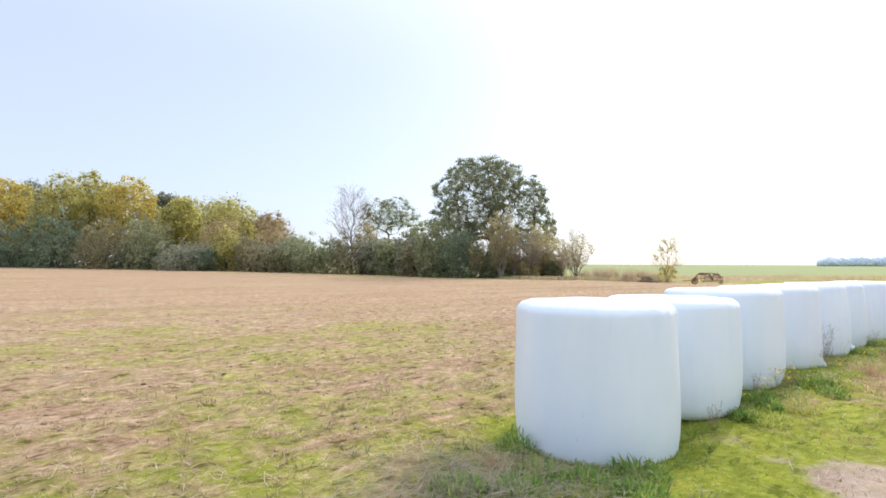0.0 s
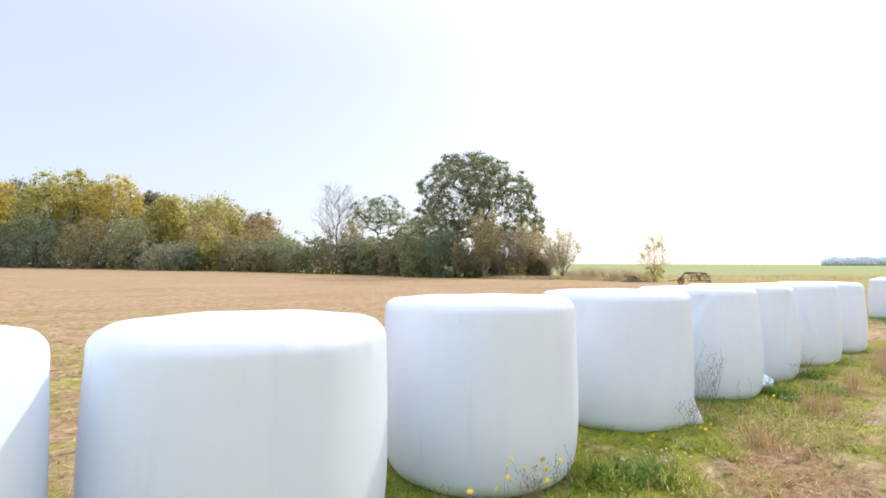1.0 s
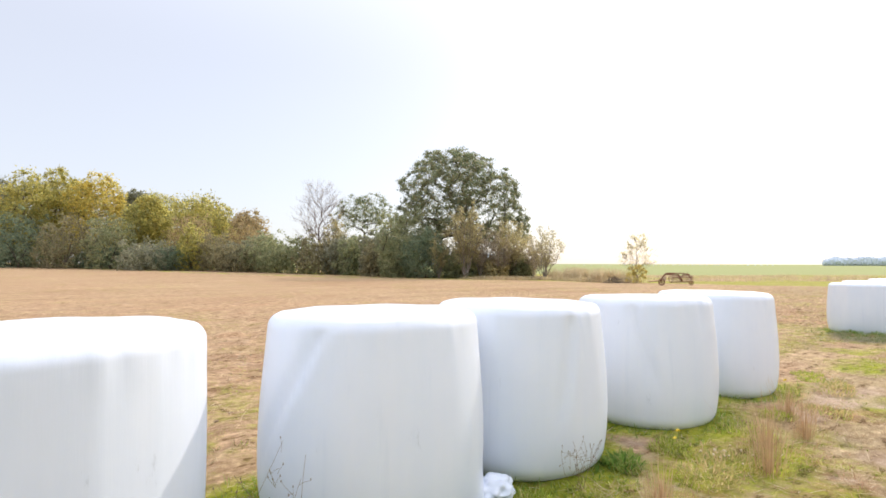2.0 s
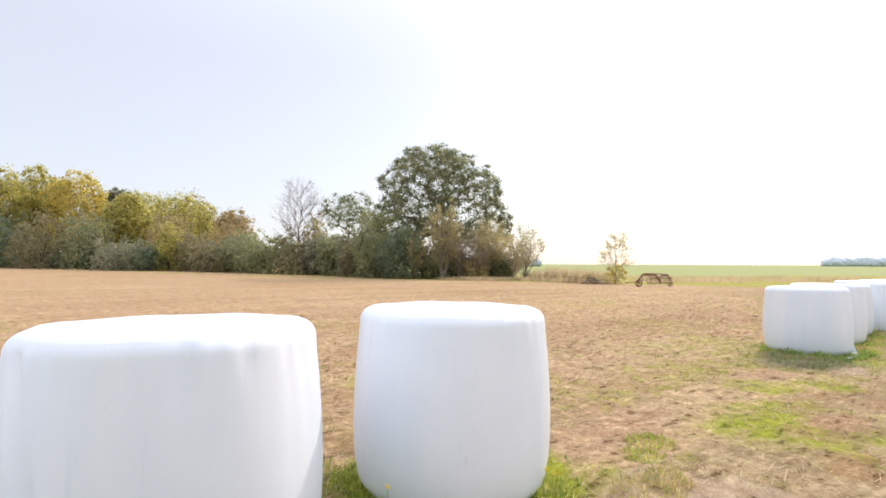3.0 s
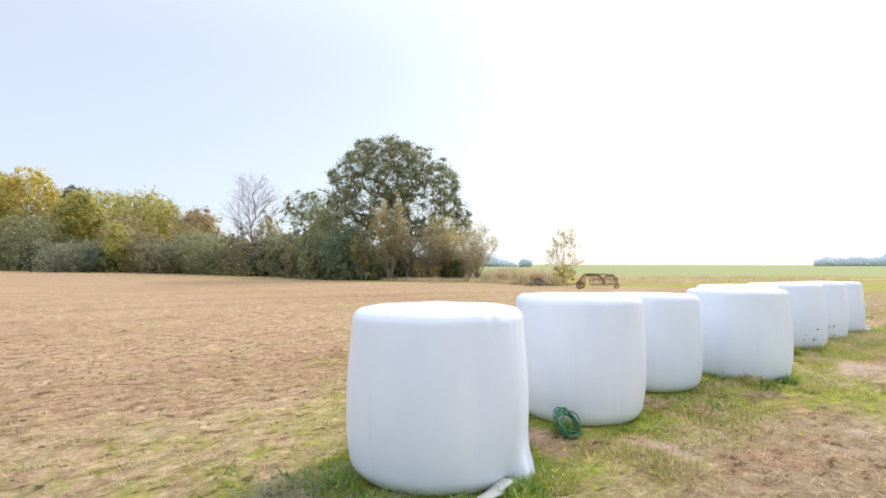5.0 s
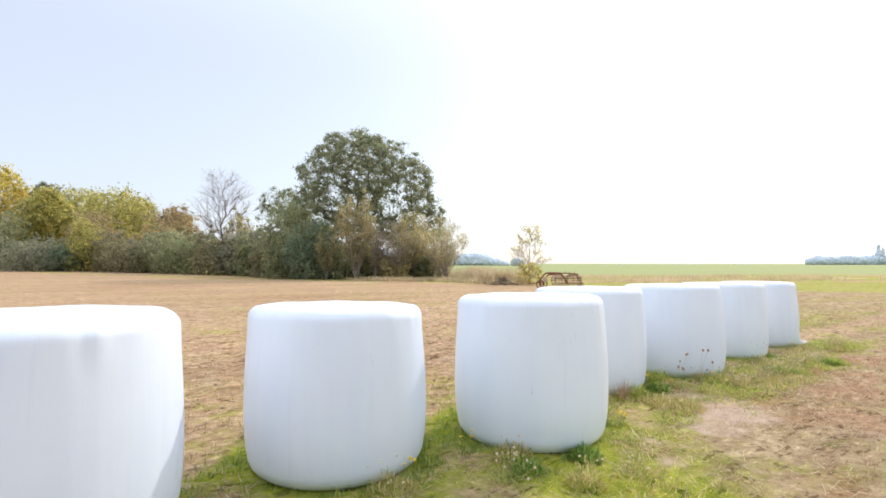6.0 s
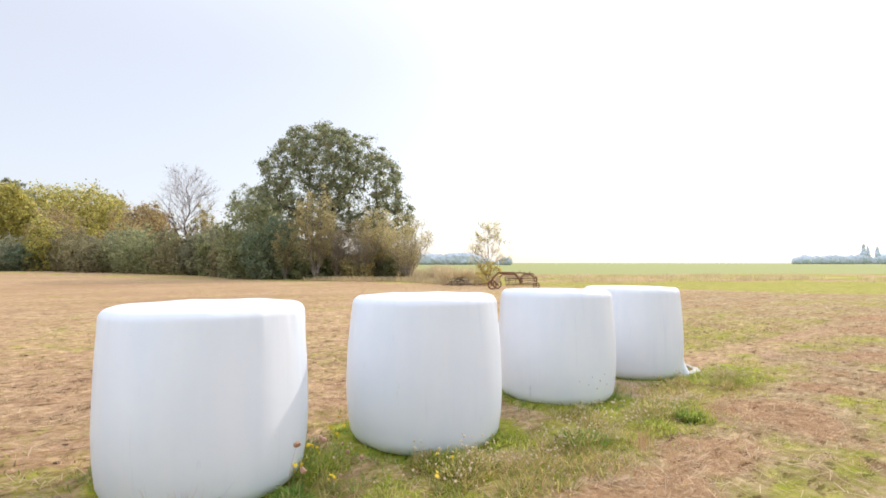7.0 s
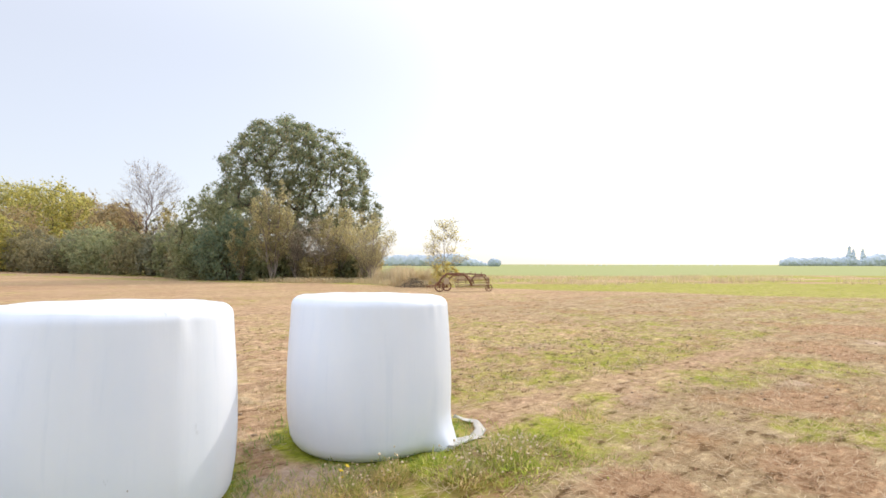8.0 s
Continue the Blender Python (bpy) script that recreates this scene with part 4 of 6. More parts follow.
# ---- grass, straw and weeds ----
CLOD = leaf_material("soil_clod", [(0.20, 0.14, 0.09), (0.29, 0.205, 0.13), (0.40, 0.29, 0.19)], 0.0, 0.95)
STRAW = leaf_material("straw", [(0.42, 0.30, 0.18), (0.52, 0.39, 0.245), (0.61, 0.48, 0.315), (0.70, 0.58, 0.41)], 0.3, 0.85)
GRASS = leaf_material("grass_blade", [(0.15, 0.20, 0.022), (0.25, 0.31, 0.034), (0.37, 0.39, 0.055), (0.52, 0.47, 0.14)], 0.6, 0.65)
COOL_GRASS = leaf_material("cool_grass_blade", [(0.14, 0.26, 0.05), (0.21, 0.35, 0.07), (0.34, 0.44, 0.11), (0.53, 0.51, 0.23)], 0.65, 0.7, 0.25)
HERB = leaf_material("herb_leaf", [(0.21, 0.29, 0.04), (0.36, 0.45, 0.07), (0.53, 0.56, 0.12), (0.70, 0.61, 0.28)], 0.65, 0.7, 0.2)
DRY_GRASS = leaf_material("dry_grass_blade", [(0.396, 0.253, 0.143), (0.528, 0.363, 0.209), (0.638, 0.473, 0.286), (0.55, 0.33, 0.209)], 0.3, 0.8)
STUBBLE = leaf_material("stubble_blade", [(0.20, 0.145, 0.075), (0.30, 0.235, 0.12), (0.27, 0.28, 0.09), (0.46, 0.36, 0.21), (0.58, 0.47, 0.30)], 0.35, 0.85)
# a darker, duller herb colour: the bale's shade is put into it
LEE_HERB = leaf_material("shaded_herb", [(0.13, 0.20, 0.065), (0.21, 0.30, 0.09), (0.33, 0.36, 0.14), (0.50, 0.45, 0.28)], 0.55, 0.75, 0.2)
TANGLE = leaf_material("withering_herb", [(0.23, 0.299, 0.069), (0.414, 0.437, 0.127), (0.575, 0.517, 0.196), (0.644, 0.483, 0.253), (0.759, 0.621, 0.391)], 0.65, 0.75)
SEED_TUFT = leaf_material("seed_tuft", [(0.54, 0.42, 0.26), (0.64, 0.53, 0.36), (0.74, 0.66, 0.50)], 0.3, 0.85)
HAY = leaf_material("dead_hay", [(0.29, 0.25, 0.18), (0.40, 0.35, 0.26), (0.54, 0.48, 0.37), (0.31, 0.34, 0.17)], 0.45, 0.85)
RED_GRASS = leaf_material("withered_red_grass", [(0.31, 0.16, 0.085), (0.43, 0.24, 0.135), (0.55, 0.34, 0.20), (0.63, 0.46, 0.28)], 0.4, 0.85)
PALE_GRASS = leaf_material("pale_rough_grass", [(0.48, 0.38, 0.25), (0.59, 0.48, 0.32), (0.66, 0.56, 0.39), (0.46, 0.42, 0.23)], 0.6, 0.8)


def blades(x, y, z, length, width, heading, tilt, curl, rng):
    """Grass blades as pairs of narrow quads: foot, bend and tip."""
    n = len(x)
    d = np.stack([np.cos(heading), np.sin(heading), np.zeros(n)], 1)
    side = np.stack([-np.sin(heading), np.cos(heading), np.zeros(n)], 1) * (width / 2)[:, None]
    foot = np.stack([x, y, z], 1)
    t1, t2 = tilt, np.clip(tilt + curl, 0, 1.75)
    up = np.array([0, 0, 1.0])
    mid = foot + (d * np.sin(t1)[:, None] + up * np.cos(t1)[:, None]) * (length * 0.55)[:, None]
    tip = mid + (d * np.sin(t2)[:, None] + up * np.cos(t2)[:, None]) * (length * 0.45)[:, None]
    v = np.stack([foot - side, foot + side, mid + side * 0.8, mid - side * 0.8, tip + side * 0.15, tip - side * 0.15], 1)
    base = np.arange(n)[:, None] * 6
    f = np.concatenate([base + np.array([0, 1, 2, 3]), base + np.array([3, 2, 4, 5])], 0)
    return v.reshape(-1, 3), f


def slivers(x, y, z, length, width, heading, tilt):
    """Short stalks lying about: one narrow quad each."""
    d = np.stack([np.cos(heading) * np.cos(tilt), np.sin(heading) * np.cos(tilt), np.sin(tilt)], 1) * (length / 2)[:, None]
    side = np.stack([-np.sin(heading), np.cos(heading), np.zeros(len(x))], 1) * (width / 2)[:, None]
    mid = np.stack([x, y, z], 1)
    v = np.stack([mid - d - side, mid - d + side, mid + d + side * 0.6, mid + d - side * 0.6], 1)
    return v.reshape(-1, 3), np.arange(4 * len(x)).reshape(-1, 4)


def tufts(rng, cx, cy, per, spread, length, width, lean=0.5, base=0.0):
    """Blades standing in tufts about the given centres."""
    n = len(cx) * per
    a, r = rng.random(n) * 6.283, np.abs(rng.normal(size=n)) * spread
    x, y = np.repeat(cx, per) + np.cos(a) * r, np.repeat(cy, per) + np.sin(a) * r
    head = a + rng.normal(size=n) * 0.7
    return blades(x, y, ground_height(x, y) - 0.01, length * rng.uniform(0.5, 1.3, n), width * rng.uniform(0.7, 1.3, n), head, base + np.abs(rng.normal(size=n)) * lean, rng.random(n) * 0.9, rng)


def stuff(name, v, f, mat, label, category):
    return tagged(mesh_object(name, v, f, mat), label, category, kind="stuff")


def merge(*sets):
    vs, fs, k = [], [], 0
    for v, f in sets:
        vs.append(v)
        fs.append(f + k)
        k += len(v)
    return np.concatenate(vs), np.concatenate(fs)


def outside(x, y, gap=0.0):
    return bale_distance(x, y) > gap


def ground_cover():
    rng = np.random.default_rng(71)
    # loose straw and dead clippings lying on the mown field
    n = 58000
    x = rng.uniform(-3, 62, n)
    off = np.abs(rng.normal(size=n)) ** 1.15 * 4.2 - 0.5
    y = row_line(x) + off
    g, far, soil, dry = covers(x, y)
    keep = outside(x, y) & (rng.random(n) < np.clip(1.05 - 0.85 * g - 0.5 * soil, 0, 1)) & (vnoise(x, y, 0.30, 31) * 0.6 + vnoise(x, y, 1.1, 32) * 0.4 > 0.36) & (x < 66)
    x, y = x[keep], y[keep]
    n = len(x)
    head = np.where(rng.random(n) < 0.4, rng.normal(size=n) * 0.8 + np.pi * rng.integers(0, 2, n), rng.random(n) * 6.283)
    lying = slivers(x, y, ground_height(x, y) + 0.004 + rng.random(n) * 0.018, rng.uniform(0.03, 0.11, n), rng.uniform(0.0025, 0.0055, n), head, rng.normal(size=n) * 0.16)
    k = 4200
    hx = rng.uniform(-3, 50, k)
    hy = row_line(hx) + np.abs(rng.normal(size=k)) ** 1.1 * 4.5 - 0.1
    ok = outside(hx, hy, 0.08)
    hx, hy = np.repeat(hx[ok], 12), np.repeat(hy[ok], 12)
    n = len(hx)
    hx, hy = hx + rng.normal(size=n) * 0.075, hy + rng.normal(size=n) * 0.045
    heaps = slivers(hx, hy, ground_height(hx, hy) + 0.008 + np.abs(rng.normal(size=n)) * 0.018, rng.uniform(0.04, 0.13, n), rng.uniform(0.003, 0.007, n), rng.normal(size=n) * 0.9, rng.normal(size=n) * 0.3)
    m = 3500
    cx = rng.uniform(-3, 58, m)
    cy = row_line(cx) + np.abs(rng.normal(size=m)) * 4.5 + 0.1
    ok = outside(cx, cy, 0.1)
    stub = tufts(rng, cx[ok], cy[ok], 9, 0.07, 0.085, 0.007, 0.35, 1.15)
    # and on the strip beside the row
    n = 42000
    x = rng.uniform(2, 60, n)
    y = row_line(x) - rng.uniform(0.3, 3.5, n)
    g, far, soil, dry = covers(x, y)
    keep = outside(x, y) & (rng.random(n) < np.clip(0.95 - 0.85 * g, 0.04, 1))
    x, y = x[keep], y[keep]
    n = len(x)
    strip = slivers(x, y, ground_height(x, y) + 0.004 + rng.random(n) * 0.015, rng.uniform(0.04, 0.14, n), rng.uniform(0.003, 0.006, n), rng.random(n) * 6.283, rng.normal(size=n) * 0.18)
    k = 900
    wx = rng.uniform(10, 46, k)
    wy = row_line(wx) - rng.uniform(0.8, 3.2, k)
    ok = outside(wx, wy, 0.1) & (vnoise(wx, wy, 1.1, 52) > 0.45)
    wx, wy = np.repeat(wx[ok], 16), np.repeat(wy[ok], 16)
    n = len(wx)
    lay = np.repeat(rng.random(ok.sum()) * 6.283, 16)
    wx, wy = wx + rng.normal(size=n) * 0.09, wy + rng.normal(size=n) * 0.07
    wisps = slivers(wx, wy, ground_height(wx, wy) + 0.010 + np.abs(rng.normal(size=n)) * 0.020, rng.uniform(0.06, 0.24, n), rng.uniform(0.002, 0.005, n), lay + rng.normal(size=n) * 0.5, rng.normal(size=n) * 0.22)
    v, f = merge(lying, heaps, stub, strip, wisps)
    stuff("straw_litter", v, f, STRAW, "loose straw and dead clippings on the mown field", "straw")
    # clods of turned-up soil and root
    n = 5200
    cx = rng.uniform(-2, 50, n)
    cy = row_line(cx) + np.abs(rng.normal(size=n)) * 7.0 + 0.3
    ok = outside(cx, cy, 0.15) & (vnoise(cx, cy, 1.3, 37) * 0.6 + vnoise(cx, cy, 0.5, 47) * 0.4 > 0.50)
    ex, ey = rng.uniform(42, 66, 2600), rng.uniform(-1.0, 16.0, 2600)
    far_ok = vnoise(ex, ey, 1.6, 53) > 0.5
    cx, cy = np.concatenate([cx[ok], ex[far_ok]]), np.concatenate([cy[ok], ey[far_ok]])
    bm = bmesh.new()
    bmesh.ops.create_icosphere(bm, subdivisions=1, radius=1)
    ico_v, ico_f = np.array([v.co for v in bm.verts]), np.array([[v.index for v in f.verts] for f in bm.faces])
    bm.free()
    m = len(cx)
    size = (0.006 + 0.017 * rng.random((m, 1, 1)) ** 1.8) * np.array([1.6, 1.2, 0.6])
    cv = ico_v[None] * size * rng.uniform(0.6, 1.35, (m, len(ico_v), 1)) + np.stack([cx, cy, ground_height(cx, cy) + 0.005], 1)[:, None]
    cf = ico_f[None] + (np.arange(m) * len(ico_v))[:, None, None]
    stuff("soil_clods", cv.reshape(-1, 3), cf.reshape(-1, 3), CLOD, "small brown clods of soil on the mown field", "soil")
    # low tussocks of dead and half-green stubble
    n = 9800
    cx = rng.uniform(-3, 48, n)
    cy = row_line(cx) + np.abs(rng.normal(size=n)) * 4.6 + 0.1
    ok = outside(cx, cy, 0.1) & (vnoise(cx, cy, 0.8, 48) * 0.5 + vnoise(cx, cy, 0.3, 49) * 0.5 > 0.50)
    stuff("stubble", *tufts(rng, cx[ok], cy[ok], 9, 0.045, 0.068, 0.008, 0.7, 0.45), STUBBLE, "low brownish tussocks of stubble on the mown field", "stubble")
    # short green growth in the patches of field and strip
    n = 36000
    cx = rng.uniform(-3, 56, n)
    cy = np.where(rng.random(n) < 0.55, row_line(cx) - rng.uniform(0.2, 3.4, n), row_line(cx) + np.abs(rng.normal(size=n)) * 4.0)
    g, far, soil, dry = covers(cx, cy)
    keep = outside(cx, cy) & (rng.random(n) < g ** 1.4 * 0.9)
    short = tufts(rng, cx[keep], cy[keep], 6, 0.06, 0.042, 0.0065, 0.6, 0.5)
    stuff("grass", *short, GRASS, "short yellow-green grass and moss in uneven patches", "grass")
    # longer, cooler grass crowding the feet of the bales
    c = []
    for bx, by, br, _ in BALES:
        k = 210
        a = rng.random(k) * 6.283
        r = br - 0.06 + np.abs(rng.normal(size=k)) * 0.17
        c.append(np.stack([bx + r * np.cos(a), by + r * np.sin(a)], 1))
    c = np.concatenate(c)
    ok = (bale_distance(c[:, 0], c[:, 1]) > -0.08) & (vnoise(c[:, 0], c[:, 1], 0.45, 33) > 0.28)
    long = tufts(rng, c[ok, 0], c[ok, 1], 9, 0.07, 0.075, 0.007, 0.6, 0.35)
    # grass on the lee side of each group's first bale, its colour darkened for the shade
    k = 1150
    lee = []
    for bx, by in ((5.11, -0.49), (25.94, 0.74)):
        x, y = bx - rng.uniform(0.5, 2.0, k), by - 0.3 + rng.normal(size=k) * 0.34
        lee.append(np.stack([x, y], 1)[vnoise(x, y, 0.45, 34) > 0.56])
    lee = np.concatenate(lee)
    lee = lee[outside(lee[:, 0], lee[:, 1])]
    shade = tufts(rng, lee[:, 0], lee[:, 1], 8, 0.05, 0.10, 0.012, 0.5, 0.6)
    k = 2600
    hx = np.concatenate([rng.uniform(33.2, 40.6, k), rng.uniform(7.0, 16.0, k // 2), rng.uniform(26.5, 33.0, k // 2)])
    hy = row_line(hx) - 1.05 + rng.normal(size=len(hx)) * 0.32
    ok = (vnoise(hx, hy, 0.7, 38) > 0.64) & outside(hx, hy, 0.02)
    herb = tufts(rng, hx[ok], hy[ok], 9, 0.06, 0.08, 0.008, 0.6, 0.7)
    k = 2600
    px = rng.uniform(-3, 48, k)
    py = row_line(px) + np.abs(rng.normal(size=k)) ** 1.1 * 5.0 + 0.2
    ok = outside(px, py, 0.15) & (vnoise(px, py, 1.6, 39) > 0.42)
    herb = merge(herb, tufts(rng, px[ok], py[ok], 11, 0.055, 0.05, 0.010, 0.5, 0.75))
    k = 5200
    bx = np.concatenate([rng.uniform(32.6, 40.8, k), rng.uniform(8.6, 12.5, k // 5), rng.uniform(27.0, 32.6, k // 3)])
    by = row_line(bx) - 1.15 + rng.normal(size=len(bx)) * 0.33
    ok = outside(bx, by, 0.06) & (vnoise(bx, by, 0.9, 40) * 0.65 + vnoise(bx, by, 0.3, 41) * 0.35 > 0.61)
    bx, by = bx[ok], by[ok]
    tangle = tufts(rng, bx, by, 11, 0.06, 0.10, 0.006, 0.6, 0.5)
    stuff("flowering_herbs", *tangle, TANGLE, "tangle of withering yellow-green herbs beside the bales", "weeds")
    pick = rng.random(len(bx)) < 0.42 * (vnoise(bx, by, 0.5, 44) > 0.52)
    sx, sy = bx[pick] + rng.normal(size=pick.sum()) * 0.03, by[pick] + rng.normal(size=pick.sum()) * 0.03
    m = len(sx)
    base = np.array([(1, 0, 0), (0, 1, 0), (-1, 0, 0), (0, -1, 0), (0, 0, 0.8), (0, 0, -0.8)])
    hv = base[None] * rng.uniform(0.006, 0.014, (m, 1, 1)) + np.stack([sx, sy, ground_height(sx, sy) + rng.uniform(0.05, 0.13, m)], 1)[:, None]
    tri = np.array([(0, 1, 4), (1, 2, 4), (2, 3, 4), (3, 0, 4), (1, 0, 5), (2, 1, 5), (3, 2, 5), (0, 3, 5)])
    hf = tri[None] + (np.arange(m) * 6)[:, None, None]
    stuff("seed_heads", hv.reshape(-1, 3), hf.reshape(-1, 3), SEED_TUFT, "pale beige seed heads over the withering herbs", "weeds")
    k = 9500
    rx = rng.uniform(6, 58, k)
    ry = row_line(rx) - rng.uniform(0.9, 3.5, k)
    ok = vnoise(rx, ry, 1.5, 42) * 0.55 + vnoise(rx, ry, 0.4, 43) * 0.45 > 0.60
    wx, wy = rng.uniform(7, 57, 26000), rng.uniform(-2.2, 3.0, 26000)
    red_ok = rng.random(26000) < 0.9 * withered(wx, wy)
    rx, ry = np.concatenate([rx[ok], wx[red_ok]]), np.concatenate([ry[ok], wy[red_ok]])
    red = tufts(rng, rx, ry, 8, 0.06, 0.065, 0.0055, 0.5, 0.75)
    stuff("withered_grass", *red, RED_GRASS, "withered reddish-brown grass in patches on the strip", "grass")
    stuff("low_herbs", *herb, HERB, "low tangle of yellow-green herbs beside the bales", "weeds")
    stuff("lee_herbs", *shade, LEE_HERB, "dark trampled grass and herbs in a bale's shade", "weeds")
    stuff("long_grass", *long, COOL_GRASS, "longer cool green grass round the feet of the bales", "grass")
    # dry brown grass on the strip and along the hedge
    k = 1900
    x = rng.uniform(8, 56, k)
    y = row_line(x) - rng.uniform(0.7, 3.5, k)
    ok = (vnoise(x, y, 1.3, 35) * 0.6 + vnoise(x, y, 0.5, 36) * 0.4 > 0.55) & outside(x, y, 0.1)
    low = tufts(rng, x[ok], y[ok], 14, 0.07, 0.075, 0.005, 0.6, 0.6)
    k = 1100
    u = rng.random(k) * 0.62
    hx = np.interp(u, [0, 0.35, 0.6, 0.8, 1.0], [66.0, 67.5, 61.0, 56.0, 40.0]) + rng.normal(size=k) * 1.0 - 1.5
    hy = np.interp(u, [0, 0.35, 0.6, 0.8, 1.0], [33.0, 46.0, 54.0, 66.0, 108.0]) + rng.normal(size=k) * 1.0 - 1.0
    tall = tufts(rng, hx, hy, 9, 0.25, 0.55, 0.03, 0.3)
    k = 620
    u = rng.random(k)
    tx, ty = 70.0 - 4.5 * u + rng.normal(size=k) * 1.1, 47.5 - 14.0 * u + rng.normal(size=k) * 0.8
    ok = vnoise(tx, ty, 1.6, 50) > 0.38
    tall = merge(tall, tufts(rng, tx[ok], ty[ok], 22, 0.22, 1.65, 0.024, 0.16, 0.02))
    k = 900
    tx, ty = rng.uniform(70, 118, k), rng.uniform(-8, 34, k)
    ok = (tx + 1.15 * ty > 108) & (vnoise(tx, ty, 3.5, 51) > 0.63)
    tall = merge(tall, tufts(rng, tx[ok], ty[ok], 16, 0.30, 0.75, 0.03, 0.25, 0.05))
    k = 1500
    x, y = rng.uniform(78, 130, k), rng.uniform(20, 60, k)
    ok = (x + 1.15 * y > 112) & (x + 1.15 * y < 170)
    rough = tufts(rng, x[ok], y[ok], 6, 0.3, 0.32, 0.04, 0.4)
    hay = []
    for bx, by in ((3.75, -0.55), (24.45, 0.55)):
        k = 480
        hx, hy = bx + rng.normal(size=k) * 0.50, by - 0.15 + rng.normal(size=k) * 0.30
        ok = outside(hx, hy, 0.05)
        hay.append(tufts(rng, hx[ok], hy[ok], 8, 0.07, 0.15, 0.005, 0.35, 0.95))
        hx, hy = np.repeat(hx[ok], 3) + rng.normal(size=3 * ok.sum()) * 0.12, np.repeat(hy[ok], 3) + rng.normal(size=3 * ok.sum()) * 0.10
        n = len(hx)
        swath = slivers(hx, hy, ground_height(hx, hy) + 0.02 + np.abs(rng.normal(size=n)) * 0.022, rng.uniform(0.10, 0.32, n), rng.uniform(0.003, 0.006, n), -0.45 + rng.normal(size=n) * 0.55, rng.normal(size=n) * 0.12)
        hay.append(swath)
    stuff("hay", *merge(*hay), HAY, "flattened greyish dead hay beside a bale", "hay")
    stuff("dry_grass", *low, DRY_GRASS, "low dry reddish-brown grass on the strip", "grass")
    stuff("rough_grass", *merge(tall, rough), PALE_GRASS, "pale rough dead grass along the hedge and field's end", "grass")


ground_cover()

STEM = plain("weed_stem", (0.27, 0.26, 0.10))
PALE_STEM = plain("pale_weed_stem", (0.42, 0.36, 0.16))
DRY_STEM = plain("dry_stem", (0.26, 0.19, 0.13))
PETAL = plain("yellow_petal", (0.85, 0.60, 0.03), 0.6)
HEAD_BROWN = plain("dried_head", (0.36, 0.22, 0.15))
FLUFF = plain("seed_fluff", (0.66, 0.54, 0.36))
WEED_LEAF = leaf_material("weed_leaf", [(0.291, 0.358, 0.0896), (0.403, 0.459, 0.123), (0.538, 0.538, 0.19), (0.627, 0.56, 0.269)], 0.6)


def flower_head(r, rng):
    """A small rayed flower head: a ring of petals round a raised middle."""
    bm = bmesh.new()
    mid = bm.verts.new((0, 0, r * 0.35))
    ring = [bm.verts.new((0.45 * r * math.cos(6.283 * k / 8), 0.45 * r * math.sin(6.283 * k / 8), r * 0.22)) for k in range(8)]
    tips = [bm.verts.new((r * math.cos(6.283 * (k + 0.5) / 8), r * math.sin(6.283 * (k + 0.5) / 8), r * 0.1 * rng.random())) for k in range(8)]
    low = bm.verts.new((0, 0, -r * 0.4))
    for k in range(8):
        a, b = ring[k], ring[(k + 1) % 8]
        bm.faces.new((mid, a, b))
        bm.faces.new((a, tips[k], b))
        bm.faces.new((low, b, a))
    return bm


def seed_head(r, rng):
    bm = bmesh.new()
    bmesh.ops.create_icosphere(bm, subdivisions=1, radius=r)
    for v in bm.verts:
        v.co *= rng.uniform(0.6, 1.25)
    return bm


